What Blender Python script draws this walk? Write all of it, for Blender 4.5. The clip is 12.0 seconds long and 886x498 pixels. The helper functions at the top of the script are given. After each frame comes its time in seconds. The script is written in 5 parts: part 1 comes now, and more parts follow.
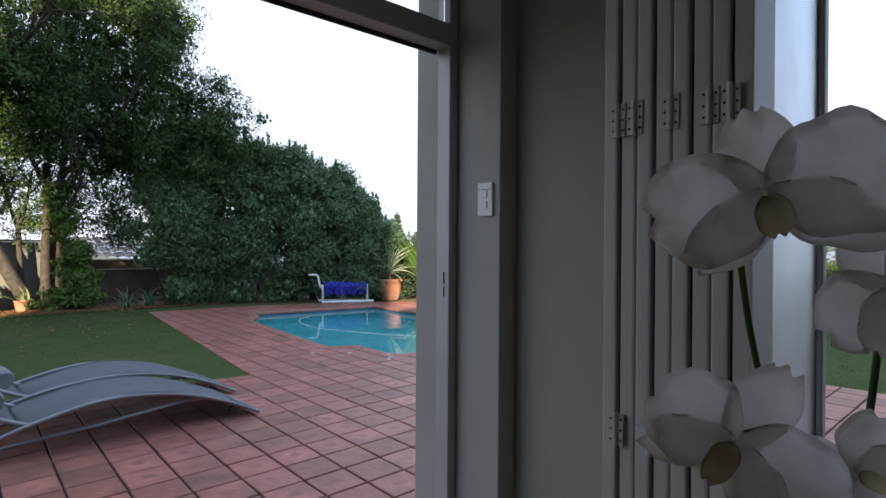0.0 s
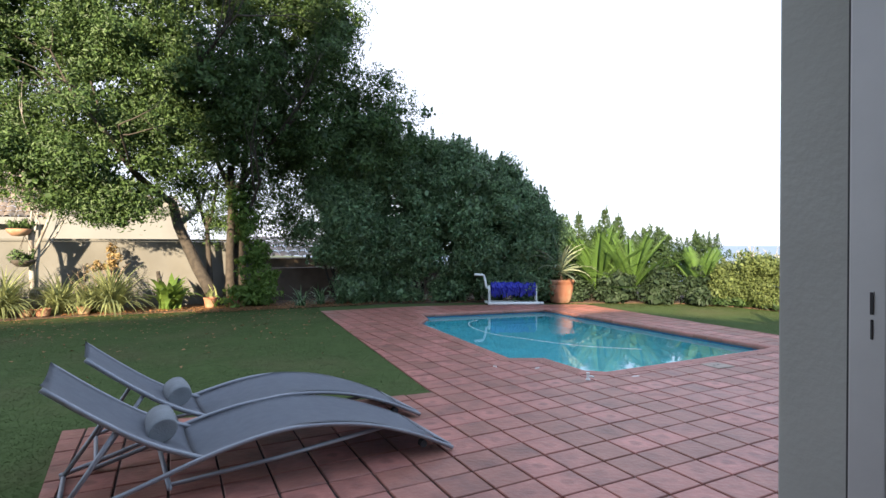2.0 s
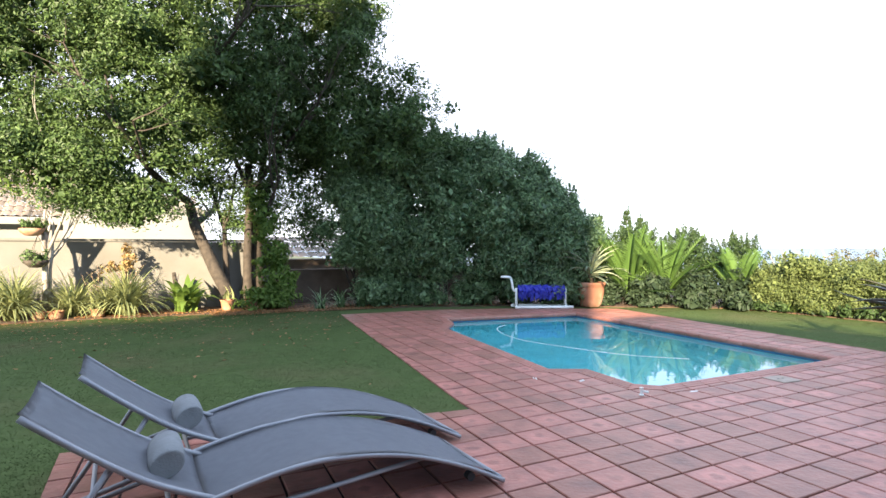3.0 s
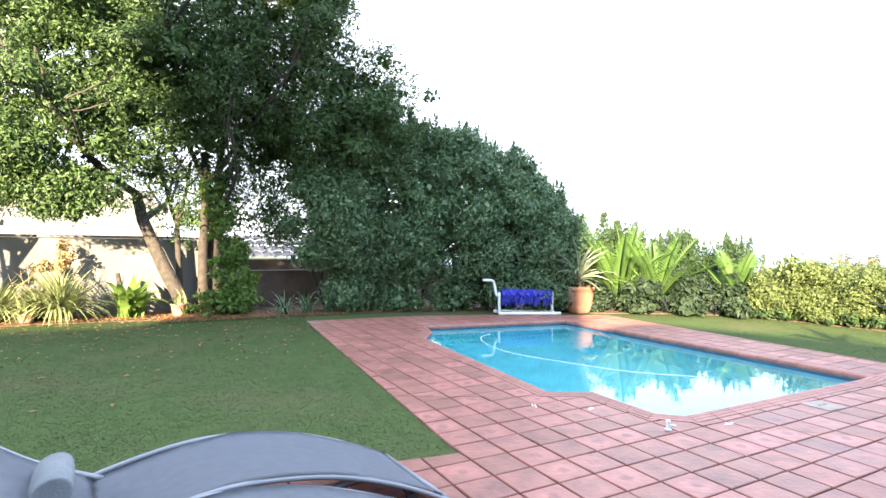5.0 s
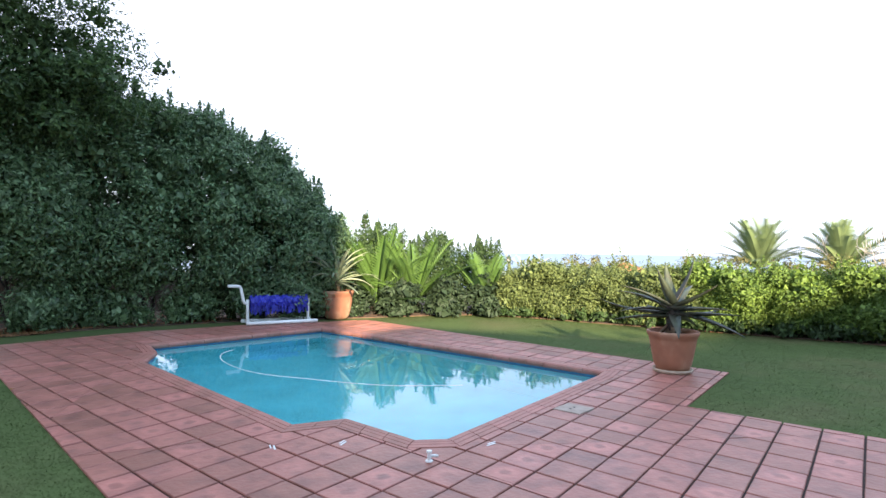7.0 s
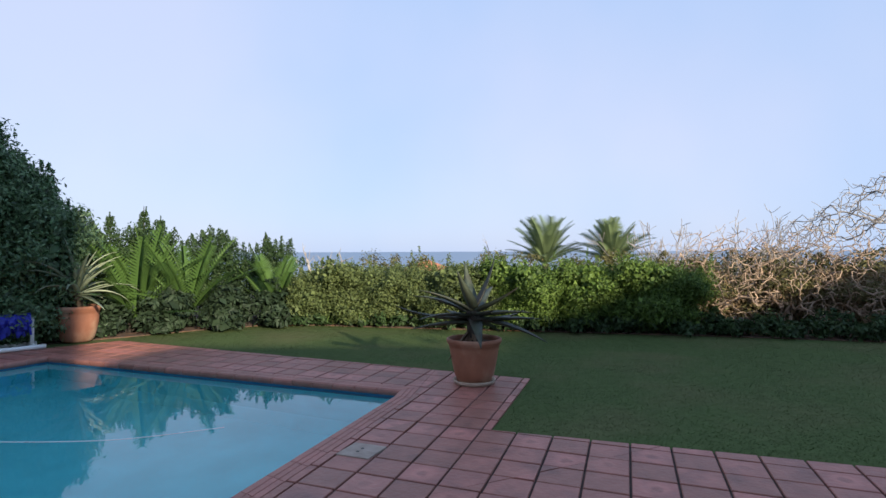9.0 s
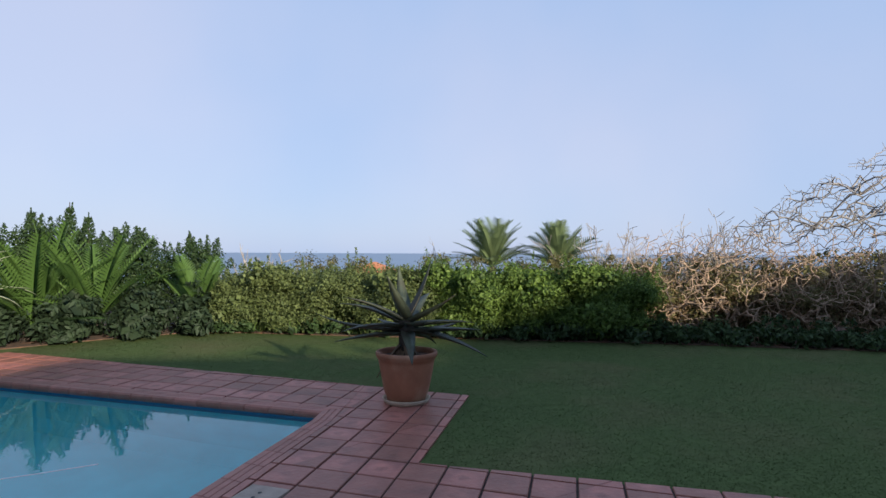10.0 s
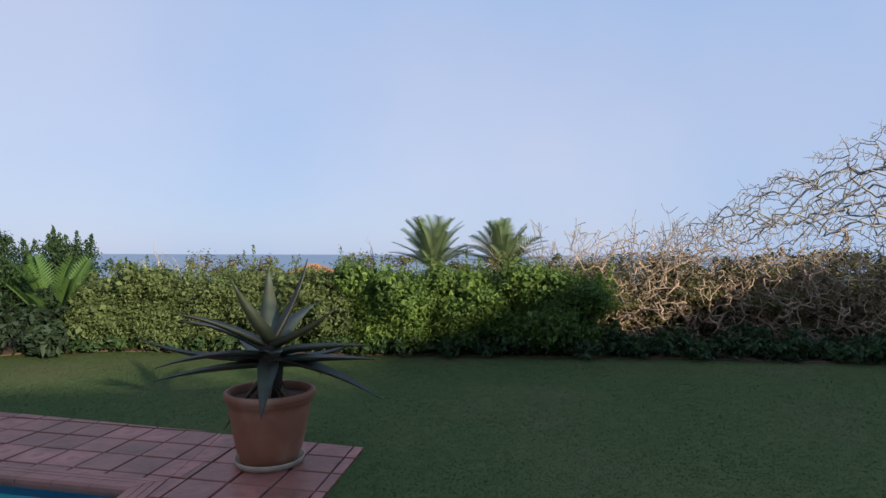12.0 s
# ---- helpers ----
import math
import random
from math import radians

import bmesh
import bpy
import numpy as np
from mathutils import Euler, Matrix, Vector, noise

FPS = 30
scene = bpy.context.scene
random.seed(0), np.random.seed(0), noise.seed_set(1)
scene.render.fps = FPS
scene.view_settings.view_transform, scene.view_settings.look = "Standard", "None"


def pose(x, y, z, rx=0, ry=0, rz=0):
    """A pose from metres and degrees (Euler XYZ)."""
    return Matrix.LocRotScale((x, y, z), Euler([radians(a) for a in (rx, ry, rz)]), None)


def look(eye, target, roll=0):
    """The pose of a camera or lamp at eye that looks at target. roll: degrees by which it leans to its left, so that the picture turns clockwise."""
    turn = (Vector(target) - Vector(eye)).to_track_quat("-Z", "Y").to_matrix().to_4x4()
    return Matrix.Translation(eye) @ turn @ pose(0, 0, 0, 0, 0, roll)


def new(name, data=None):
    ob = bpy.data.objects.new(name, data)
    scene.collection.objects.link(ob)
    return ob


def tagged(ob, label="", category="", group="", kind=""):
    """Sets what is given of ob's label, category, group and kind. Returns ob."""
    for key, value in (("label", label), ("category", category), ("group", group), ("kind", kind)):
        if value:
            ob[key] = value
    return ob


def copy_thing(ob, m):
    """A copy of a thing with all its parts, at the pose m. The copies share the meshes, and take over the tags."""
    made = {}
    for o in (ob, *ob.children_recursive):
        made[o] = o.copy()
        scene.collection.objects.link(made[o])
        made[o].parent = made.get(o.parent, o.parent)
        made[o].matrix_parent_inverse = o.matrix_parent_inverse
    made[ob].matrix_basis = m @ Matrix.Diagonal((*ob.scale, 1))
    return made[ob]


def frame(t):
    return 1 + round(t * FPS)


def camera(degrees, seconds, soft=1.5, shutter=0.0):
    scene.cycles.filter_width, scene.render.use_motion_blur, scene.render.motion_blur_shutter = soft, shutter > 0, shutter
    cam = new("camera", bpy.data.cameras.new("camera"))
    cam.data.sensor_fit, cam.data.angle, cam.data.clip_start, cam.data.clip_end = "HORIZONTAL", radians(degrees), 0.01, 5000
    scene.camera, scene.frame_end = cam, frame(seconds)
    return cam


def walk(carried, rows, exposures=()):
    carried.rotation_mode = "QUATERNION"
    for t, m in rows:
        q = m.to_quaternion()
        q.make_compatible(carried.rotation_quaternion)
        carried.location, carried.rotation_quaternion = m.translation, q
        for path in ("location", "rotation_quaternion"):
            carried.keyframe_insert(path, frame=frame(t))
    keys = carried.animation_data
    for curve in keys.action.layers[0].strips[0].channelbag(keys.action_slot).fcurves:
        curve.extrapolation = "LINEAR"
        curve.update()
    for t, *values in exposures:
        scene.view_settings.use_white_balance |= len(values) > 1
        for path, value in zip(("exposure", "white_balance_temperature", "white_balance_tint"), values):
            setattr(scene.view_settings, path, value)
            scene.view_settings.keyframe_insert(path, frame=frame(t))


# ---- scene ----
from mathutils.geometry import tessellate_polygon

cam = camera(74.2, 12.0)
PATH = [
    (0, (-0.823, -0.160, 1.258), (0.320, 1.052, 1.252), 0.38),
    (0.5, (-0.746, 0.102, 1.256), (0.304, 1.397, 1.249), 0.45),
    (1, (-0.679, 0.362, 1.257), (0.292, 1.716, 1.248), 0.33),
    (1.5, (-0.625, 0.620, 1.258), (0.258, 2.034, 1.248), 0.18),
    (2, (-0.580, 0.880, 1.256), (0.223, 2.340, 1.242), 0.07),
    (2.5, (-0.542, 1.144, 1.251), (0.221, 2.625, 1.241), 0.16),
    (4.5, (-0.233, 2.113, 1.223), (0.540, 3.589, 1.213), 0.35),
    (5, (-0.093, 2.302, 1.222), (0.734, 3.748, 1.216), 0.68),
    (5.5, (0.044, 2.467, 1.223), (0.971, 3.852, 1.218), 0.67),
    (6, (0.181, 2.609, 1.226), (1.254, 3.884, 1.228), 0.67),
    (6.5, (0.337, 2.733, 1.230), (1.548, 3.878, 1.233), 0.65),
    (7, (0.526, 2.845, 1.233), (1.850, 3.857, 1.238), 0.75),
    (7.5, (0.747, 2.943, 1.237), (2.167, 3.816, 1.243), 0.54),
    (9.5, (1.785, 3.177, 1.267), (3.389, 3.629, 1.273), -0.09),
    (10, (2.104, 3.180, 1.268), (3.723, 3.573, 1.277), 0.27),
    (10.5, (2.458, 3.163, 1.262), (4.087, 3.517, 1.267), 0.24),
    (11, (2.833, 3.137, 1.252), (4.470, 3.454, 1.260), 0.09),
    (11.5, (3.216, 3.121, 1.242), (4.859, 3.401, 1.256), 0.19),
    (12, (3.596, 3.121, 1.234), (5.243, 3.372, 1.247), 0.17),
]
EXPOSURES = [(0.0, 1.67, 7300, 10), (1.0, 1.71, 7300, 10), (2.5, 2.09, 7500, 10), (4.5, 3.11, 7600, 10), (5.5, 3.07, 7500, 10), (6.0, 2.83, 7400, 10), (7.0, 2.23, 7300, 10), (7.7, 1.69, 7000, 10), (9.3, 0.75, 6500, 10), (12.0, 0.57, 6500, 10)]
walk(cam, [(t, look(eye, target, roll)) for t, eye, target, roll in PATH], EXPOSURES)

# ---- world, sun ----
SUN_ELEV, SUN_DIR = radians(16.5), Vector((0.66, 0.75))     # the way the light travels over the ground
world = bpy.data.worlds.new("sky")
scene.world = world
world.use_nodes = True
wn = world.node_tree
sky = wn.nodes.new("ShaderNodeTexSky")
sky.sky_type = "NISHITA"
sky.sun_disc = False
sky.sun_elevation = SUN_ELEV
sky.sun_rotation = math.atan2(-SUN_DIR.x, -SUN_DIR.y)
sky.air_density, sky.dust_density, sky.ozone_density = 1.0, 0.6, 2.5
# thin bright haze over the whole sky, a little uneven like high cloud
tcw = wn.nodes.new("ShaderNodeTexCoord")
cloud = wn.nodes.new("ShaderNodeTexNoise")
cloud.inputs["Scale"].default_value, cloud.inputs["Detail"].default_value, cloud.inputs["Roughness"].default_value = 1.6, 4, 0.45
wn.links.new(tcw.outputs["Generated"], cloud.inputs["Vector"])
band = wn.nodes.new("ShaderNodeValToRGB")
band.color_ramp.elements[0].position, band.color_ramp.elements[0].color = 0.30, (3.6, 5.5, 8.9, 1)
band.color_ramp.elements[1].position, band.color_ramp.elements[1].color = 0.76, (5.8, 6.5, 8.8, 1)
side = wn.nodes.new("ShaderNodeSeparateXYZ")          # more high haze to the north
wn.links.new(tcw.outputs["Generated"], side.inputs[0])
drift = wn.nodes.new("ShaderNodeMath")
drift.operation = "MULTIPLY_ADD"
drift.inputs[1].default_value = 0.32
wn.links.new(side.outputs["Y"], drift.inputs[0])
wn.links.new(cloud.outputs["Fac"], drift.inputs[2])
wn.links.new(drift.outputs[0], band.inputs[0])
hazy = wn.nodes.new("ShaderNodeMix")
hazy.data_type = "RGBA"
hazy.inputs[0].default_value = 0.8
wn.links.new(sky.outputs[0], hazy.inputs[6])
wn.links.new(band.outputs[0], hazy.inputs[7])
wn.nodes["Background"].inputs["Strength"].default_value = 0.07
wn.links.new(hazy.outputs[2], wn.nodes["Background"].inputs[0])

sun = new("sun", bpy.data.lights.new("sun", "SUN"))
sun.data.energy, sun.data.angle, sun.data.color = 5.0, radians(1.3), (1.0, 0.88, 0.70)
way = Vector((SUN_DIR.x, SUN_DIR.y, 0)).normalized() * math.cos(SUN_ELEV) - Vector((0, 0, math.sin(SUN_ELEV)))
sun.matrix_world = Matrix.Translation((0, 0, 20)) @ way.to_track_quat("-Z", "Y").to_matrix().to_4x4()


# ---- materials ----
def mat(name, colour, rough=0.7, metal=0.0, vary=0.0, scale=6.0, bump=0.0, bump_scale=40.0, dark=None, dark_scale=1.5, dark_at=0.55,
        per="", spread=0.0, ring="", trans=0.0, spec=0.5):
    """A procedural surface: base colour with fine variation, large stains of a second colour, bump, and variation per piece or island."""
    m = bpy.data.materials.new(name)
    m.use_nodes = True
    nt = m.node_tree
    n, l = nt.nodes, nt.links
    b = n["Principled BSDF"]
    b.inputs["Roughness"].default_value, b.inputs["Metallic"].default_value = rough, metal
    b.inputs["Specular IOR Level"].default_value = spec
    rgb = n.new("ShaderNodeRGB")
    rgb.outputs[0].default_value = (*colour, 1)
    col = rgb.outputs[0]
    tc = n.new("ShaderNodeTexCoord")
    place = tc.outputs["Object"]
    if per == "object":            # each piece its own patch of the pattern
        far_off = n.new("ShaderNodeVectorMath")
        far_off.operation = "MULTIPLY_ADD"
        l.new(n.new("ShaderNodeObjectInfo").outputs["Random"], far_off.inputs[0])
        far_off.inputs[1].default_value = (37.0, 53.0, 11.0)
        l.new(place, far_off.inputs[2])
        place = far_off.outputs[0]
    if dark:
        tx = n.new("ShaderNodeTexNoise")
        tx.inputs["Scale"].default_value, tx.inputs["Detail"].default_value = dark_scale, 5
        l.new(place, tx.inputs["Vector"])
        ra = n.new("ShaderNodeValToRGB")
        ra.color_ramp.elements[0].position, ra.color_ramp.elements[1].position = dark_at - 0.1, dark_at + 0.12
        l.new(tx.outputs["Fac"], ra.inputs[0])
        mx = n.new("ShaderNodeMix")
        mx.data_type = "RGBA"
        l.new(ra.outputs[0], mx.inputs[0])
        l.new(col, mx.inputs[6])
        mx.inputs[7].default_value = (*dark, 1)
        col = mx.outputs[2]
    if ring:                       # the oval fired bloom on each paver, stronger on some
        gap = n.new("ShaderNodeVectorMath")
        gap.operation = "LENGTH"
        l.new(tc.outputs["UV"] if ring == "uv" else tc.outputs["Object"], gap.inputs[0])
        wob = n.new("ShaderNodeTexNoise")
        wob.inputs["Scale"].default_value, wob.inputs["Detail"].default_value = 14, 4
        l.new(place, wob.inputs["Vector"])
        add = n.new("ShaderNodeMath")
        add.operation = "MULTIPLY_ADD"
        add.inputs[1].default_value = 0.075
        l.new(wob.outputs["Fac"], add.inputs[0])
        l.new(gap.outputs["Value"], add.inputs[2])
        halo = n.new("ShaderNodeValToRGB")
        e = halo.color_ramp.elements
        e[0].position, e[0].color = 0.045, (0.74, 0.73, 0.73, 1)
        e[1].position, e[1].color = 0.13, (1, 1, 1, 1)
        for at_, v_ in ((0.065, 0.82), (0.08, 1.16), (0.098, 1.2)):
            q = e.new(at_)
            q.color = (v_, v_ * 1.02, v_ * 1.02, 1)
        l.new(add.outputs[0], halo.inputs[0])
        much = n.new("ShaderNodeMath")
        much.operation = "POWER"
        much.inputs[1].default_value = 2.0
        l.new((n.new("ShaderNodeObjectInfo").outputs["Random"] if ring != "uv" else n.new("ShaderNodeNewGeometry").outputs["Random Per Island"]), much.inputs[0])
        mr = n.new("ShaderNodeMix")
        mr.data_type, mr.blend_type = "RGBA", "MULTIPLY"
        l.new(much.outputs[0], mr.inputs[0])
        l.new(col, mr.inputs[6])
        l.new(halo.outputs[0], mr.inputs[7])
        col = mr.outputs[2]
    if vary or spread:
        hs = n.new("ShaderNodeHueSaturation")
        l.new(col, hs.inputs["Color"])
        col = hs.outputs[0]
        val = None
        if vary:
            tx = n.new("ShaderNodeTexNoise")
            tx.inputs["Scale"].default_value, tx.inputs["Detail"].default_value = scale, 6
            l.new(place, tx.inputs["Vector"])
            ma = n.new("ShaderNodeMapRange")
            ma.inputs[1].default_value, ma.inputs[2].default_value = 0.3, 0.7
            ma.inputs[3].default_value, ma.inputs[4].default_value = 1 - vary, 1 + vary
            l.new(tx.outputs["Fac"], ma.inputs[0])
            val = ma.outputs[0]
        if spread:
            src = n.new("ShaderNodeObjectInfo").outputs["Random"] if per == "object" else n.new("ShaderNodeNewGeometry").outputs["Random Per Island"]
            mb = n.new("ShaderNodeMapRange")
            mb.inputs[3].default_value, mb.inputs[4].default_value = 1 - spread, 1 + spread
            l.new(src, mb.inputs[0])
            mh = n.new("ShaderNodeMapRange")
            mh.inputs[3].default_value, mh.inputs[4].default_value = 0.5 + spread * 0.022, 0.5 - spread * 0.022
            l.new(src, mh.inputs[0])
            l.new(mh.outputs[0], hs.inputs["Hue"])
            if val:
                mu = n.new("ShaderNodeMath")
                mu.operation = "MULTIPLY"
                l.new(val, mu.inputs[0])
                l.new(mb.outputs[0], mu.inputs[1])
                val = mu.outputs[0]
            else:
                val = mb.outputs[0]
        l.new(val, hs.inputs["Value"])
    l.new(col, b.inputs["Base Color"])
    if bump:
        tx = n.new("ShaderNodeTexNoise")
        tx.inputs["Scale"].default_value, tx.inputs["Detail"].default_value = bump_scale, 6
        l.new(place, tx.inputs["Vector"])
        bu = n.new("ShaderNodeBump")
        bu.inputs["Strength"].default_value, bu.inputs["Distance"].default_value = bump, 0.02
        l.new(tx.outputs["Fac"], bu.inputs["Height"])
        l.new(bu.outputs[0], b.inputs["Normal"])
    if trans:
        tr = n.new("ShaderNodeBsdfTranslucent")
        l.new(col, tr.inputs["Color"])
        ms = n.new("ShaderNodeMixShader")
        ms.inputs[0].default_value = trans
        l.new(b.outputs[0], ms.inputs[1])
        l.new(tr.outputs[0], ms.inputs[2])
        l.new(ms.outputs[0], n["Material Output"].inputs["Surface"])
    return m


def leaf_mat(name, colour, spread=0.45, trans=0.3, rough=0.55, spec=0.28):
    return mat(name, colour, rough, spread=spread, trans=trans, spec=spec)


M_PLASTER = mat("grey_painted_plaster", (0.345, 0.352, 0.318), 0.75, vary=0.06, scale=3, bump=0.08, bump_scale=60)
M_PLASTER_IN = mat("interior_paint", (0.29, 0.295, 0.258), 0.8, vary=0.05, scale=2, bump=0.05, bump_scale=80)
M_ALU = mat("grey_aluminium", (0.42, 0.425, 0.42), 0.5, 0.2, vary=0.05, bump=0.02)
M_RUBBER = mat("black_seal", (0.02, 0.02, 0.022), 0.7)
M_WHITE_PLASTIC = mat("white_plastic", (0.72, 0.72, 0.70), 0.35)
M_SHUTTER = mat("white_coated_door", (0.50, 0.50, 0.48), 0.45, vary=0.04, scale=4, bump=0.03)
M_CEILING = mat("ceiling_paint", (0.7, 0.7, 0.68), 0.85, vary=0.03)
M_FLOOR_IN = mat("interior_floor_tile", (0.32, 0.22, 0.16), 0.5, vary=0.15, scale=4)
M_ROOF = mat("terracotta_roof", (0.22, 0.165, 0.125), 0.8, vary=0.2, scale=5, dark=(0.14, 0.12, 0.10), dark_scale=2, per="island", spread=0.25)
M_TILE = mat("terracotta_paver", (0.335, 0.134, 0.102), 0.42, vary=0.16, scale=7, bump=0.25, bump_scale=30, dark=(0.215, 0.092, 0.075), dark_scale=4.5, dark_at=0.59, per="object", spread=0.2, ring="object", spec=0.35)
M_TILE_FAR = mat("terracotta_paver_far", (0.335, 0.134, 0.102), 0.46, vary=0.16, scale=7, bump=0.25, bump_scale=30, dark=(0.225, 0.096, 0.078), dark_scale=5, dark_at=0.62, per="island", spread=0.2, ring="uv", spec=0.35)
M_COPING = mat("terracotta_coping", (0.34, 0.14, 0.105), 0.55, vary=0.15, scale=9, bump=0.2, bump_scale=40, per="object", spread=0.15)
M_GROUT = mat("dark_joint", (0.05, 0.034, 0.028), 0.95, vary=0.3, scale=20, bump=0.3, bump_scale=90)
M_SOIL = mat("bed_soil", (0.085, 0.052, 0.034), 0.95, vary=0.4, scale=8, bump=0.6, bump_scale=30, dark=(0.16, 0.075, 0.04), dark_scale=6, dark_at=0.58)
M_LAWN = mat("lawn_base", (0.072, 0.103, 0.036), 0.95, vary=0.12, scale=9, bump=0.1, bump_scale=120, dark=(0.094, 0.104, 0.044), dark_scale=0.8, dark_at=0.57, spec=0.1)
M_GRASS = mat("grass_blade", (0.074, 0.107, 0.037), 0.85, vary=0.30, scale=1.3, spread=0.06, trans=0.35, spec=0.05, dark=(0.098, 0.108, 0.046), dark_scale=0.8, dark_at=0.57)
M_LAND = mat("distant_land", (0.09, 0.11, 0.05), 0.95, vary=0.3, scale=0.1)
M_SEA = mat("sea", (0.10, 0.16, 0.24), 0.35, vary=0.05, scale=0.02)
M_POOL = mat("pool_plaster", (0.12, 0.70, 0.74), 0.6, vary=0.08, scale=2.5, bump=0.05)
M_POOL_LINE = mat("pool_waterline_tile", (0.03, 0.13, 0.25), 0.35, vary=0.2, scale=14)
M_BARK = mat("bark", (0.048, 0.038, 0.030), 0.9, vary=0.35, scale=14, bump=0.8, bump_scale=25)
M_BARK_PALE = mat("pale_bark", (0.33, 0.305, 0.285), 0.85, vary=0.3, scale=8, bump=0.5, bump_scale=30, dark=(0.16, 0.125, 0.10), dark_scale=4, dark_at=0.58)
M_LEAF_TREE = leaf_mat("tree_leaf", (0.064, 0.113, 0.036), 0.55, 0.36, 0.5, 0.35)
M_LEAF_DARK = leaf_mat("dark_shrub_leaf", (0.124, 0.205, 0.092), 0.55, 0.36, 0.42, 0.5)
M_LEAF_HEDGE = leaf_mat("hedge_leaf", (0.105, 0.172, 0.036), 0.55, 0.36)
M_LEAF_CYCAD = leaf_mat("cycad_leaf", (0.078, 0.148, 0.035), 0.3, 0.3)
M_LEAF_GOLD = leaf_mat("golden_hedge_leaf", (0.122, 0.160, 0.056), 0.5, 0.4)
M_ALOE = mat("aloe_leaf", (0.050, 0.062, 0.038), 0.58, vary=0.25, scale=9, per="object", spread=0.25, dark=(0.062, 0.045, 0.032), dark_scale=5, dark_at=0.62)
M_TERRACOTTA = mat("terracotta_pot", (0.36, 0.15, 0.085), 0.75, vary=0.15, scale=6, bump=0.1, bump_scale=60, dark=(0.42, 0.26, 0.17), dark_scale=3)
M_SLING = mat("grey_sling_fabric", (0.255, 0.272, 0.305), 0.75, vary=0.06, scale=20, bump=0.15, bump_scale=300)
M_FRAME = mat("silver_tube", (0.28, 0.29, 0.315), 0.5, 0.35, vary=0.05)
M_PILLOW = mat("grey_pillow", (0.205, 0.22, 0.23), 0.9, vary=0.12, scale=15, bump=0.3, bump_scale=120)
M_PVC = mat("white_pvc", (0.75, 0.75, 0.72), 0.4, vary=0.08, scale=6)
M_BLUE = mat("blue_pool_cover", (0.012, 0.02, 0.30), 0.45, vary=0.25, scale=18, bump=0.4, bump_scale=60)
M_WALL = mat("garden_wall_plaster", (0.155, 0.149, 0.137), 0.9, vary=0.14, scale=1.2, bump=0.15, bump_scale=30, dark=(0.125, 0.116, 0.10), dark_scale=0.8, dark_at=0.58)
M_HOUSE = mat("white_house_wall", (0.205, 0.203, 0.198), 0.9, vary=0.08, scale=0.8, dark=(0.175, 0.17, 0.16), dark_scale=0.5, dark_at=0.6)
M_FENCE = mat("dark_weathered_wall", (0.12, 0.085, 0.065), 0.9, vary=0.3, scale=3, bump=0.3)
M_LEAF_LOW = leaf_mat("low_shrub_leaf", (0.026, 0.044, 0.023), 0.45, 0.25, 0.6, 0.2)
M_LEAF_MID = leaf_mat("shrub_leaf", (0.036, 0.068, 0.023), 0.45)
M_LEAF_OLIVE = leaf_mat("olive_leaf", (0.128, 0.120, 0.046), 0.5)
M_LEAF_PALM = leaf_mat("palm_leaf", (0.135, 0.185, 0.085), 0.3)
M_LEAF_PALE = leaf_mat("variegated_leaf", (0.24, 0.27, 0.12), 0.45)
M_LEAF_LIME = leaf_mat("lime_leaf", (0.125, 0.205, 0.045), 0.35, 0.4)
M_LEAF_ORANGE = leaf_mat("orange_leaf", (0.26, 0.18, 0.08), 0.5)
M_DRYLEAF = leaf_mat("dry_leaf", (0.28, 0.14, 0.06), 0.5, 0.15)
M_BROWN = leaf_mat("brown_brush_leaf", (0.19, 0.135, 0.072), 0.5, 0.2)
M_TWIG = mat("brown_twig", (0.34, 0.245, 0.17), 0.85, vary=0.35, scale=5, spread=0.35)
M_ORANGE = mat("orange_roof", (0.42, 0.16, 0.07), 0.8, vary=0.15)


def glass(name, rough=0.0, colour=(1, 1, 1), ripple=0.0):
    m = bpy.data.materials.new(name)
    m.use_nodes = True
    nt = m.node_tree
    b = nt.nodes["Principled BSDF"]
    b.inputs["Base Color"].default_value = (*colour, 1)
    b.inputs["Roughness"].default_value, b.inputs["Transmission Weight"].default_value = rough, 1.0
    b.inputs["IOR"].default_value = 1.33 if ripple else 1.45
    if ripple:
        tc = nt.nodes.new("ShaderNodeTexCoord")
        tx = nt.nodes.new("ShaderNodeTexNoise")
        tx.inputs["Scale"].default_value, tx.inputs["Detail"].default_value = 2.2, 3
        nt.links.new(tc.outputs["Object"], tx.inputs["Vector"])
        bu = nt.nodes.new("ShaderNodeBump")
        bu.inputs["Strength"].default_value, bu.inputs["Distance"].default_value = ripple, 0.02
        nt.links.new(tx.outputs["Fac"], bu.inputs["Height"])
        nt.links.new(bu.outputs[0], b.inputs["Normal"])
    return m


M_WATER = glass("pool_water", 0.0, (0.86, 0.97, 1.0), ripple=0.10)
M_GLASS = glass("window_glass", 0.0)
M_CONCRETE = mat("pale_concrete", (0.34, 0.27, 0.22), 0.85, vary=0.2, scale=12, bump=0.2)
M_PETAL = mat("white_petal", (0.84, 0.82, 0.79), 0.6, vary=0.06, scale=25, bump=0.15, bump_scale=90, trans=0.5)
M_LIP = mat("pale_lip", (0.62, 0.56, 0.40), 0.5)
M_OBSCURE = glass("obscure_glass", 0.4, (0.86, 0.94, 1.0), ripple=1.0)
M_ALOE_PALE = mat("pale_aloe_leaf", (0.20, 0.235, 0.15), 0.5, vary=0.2, scale=9, per="object", spread=0.15)


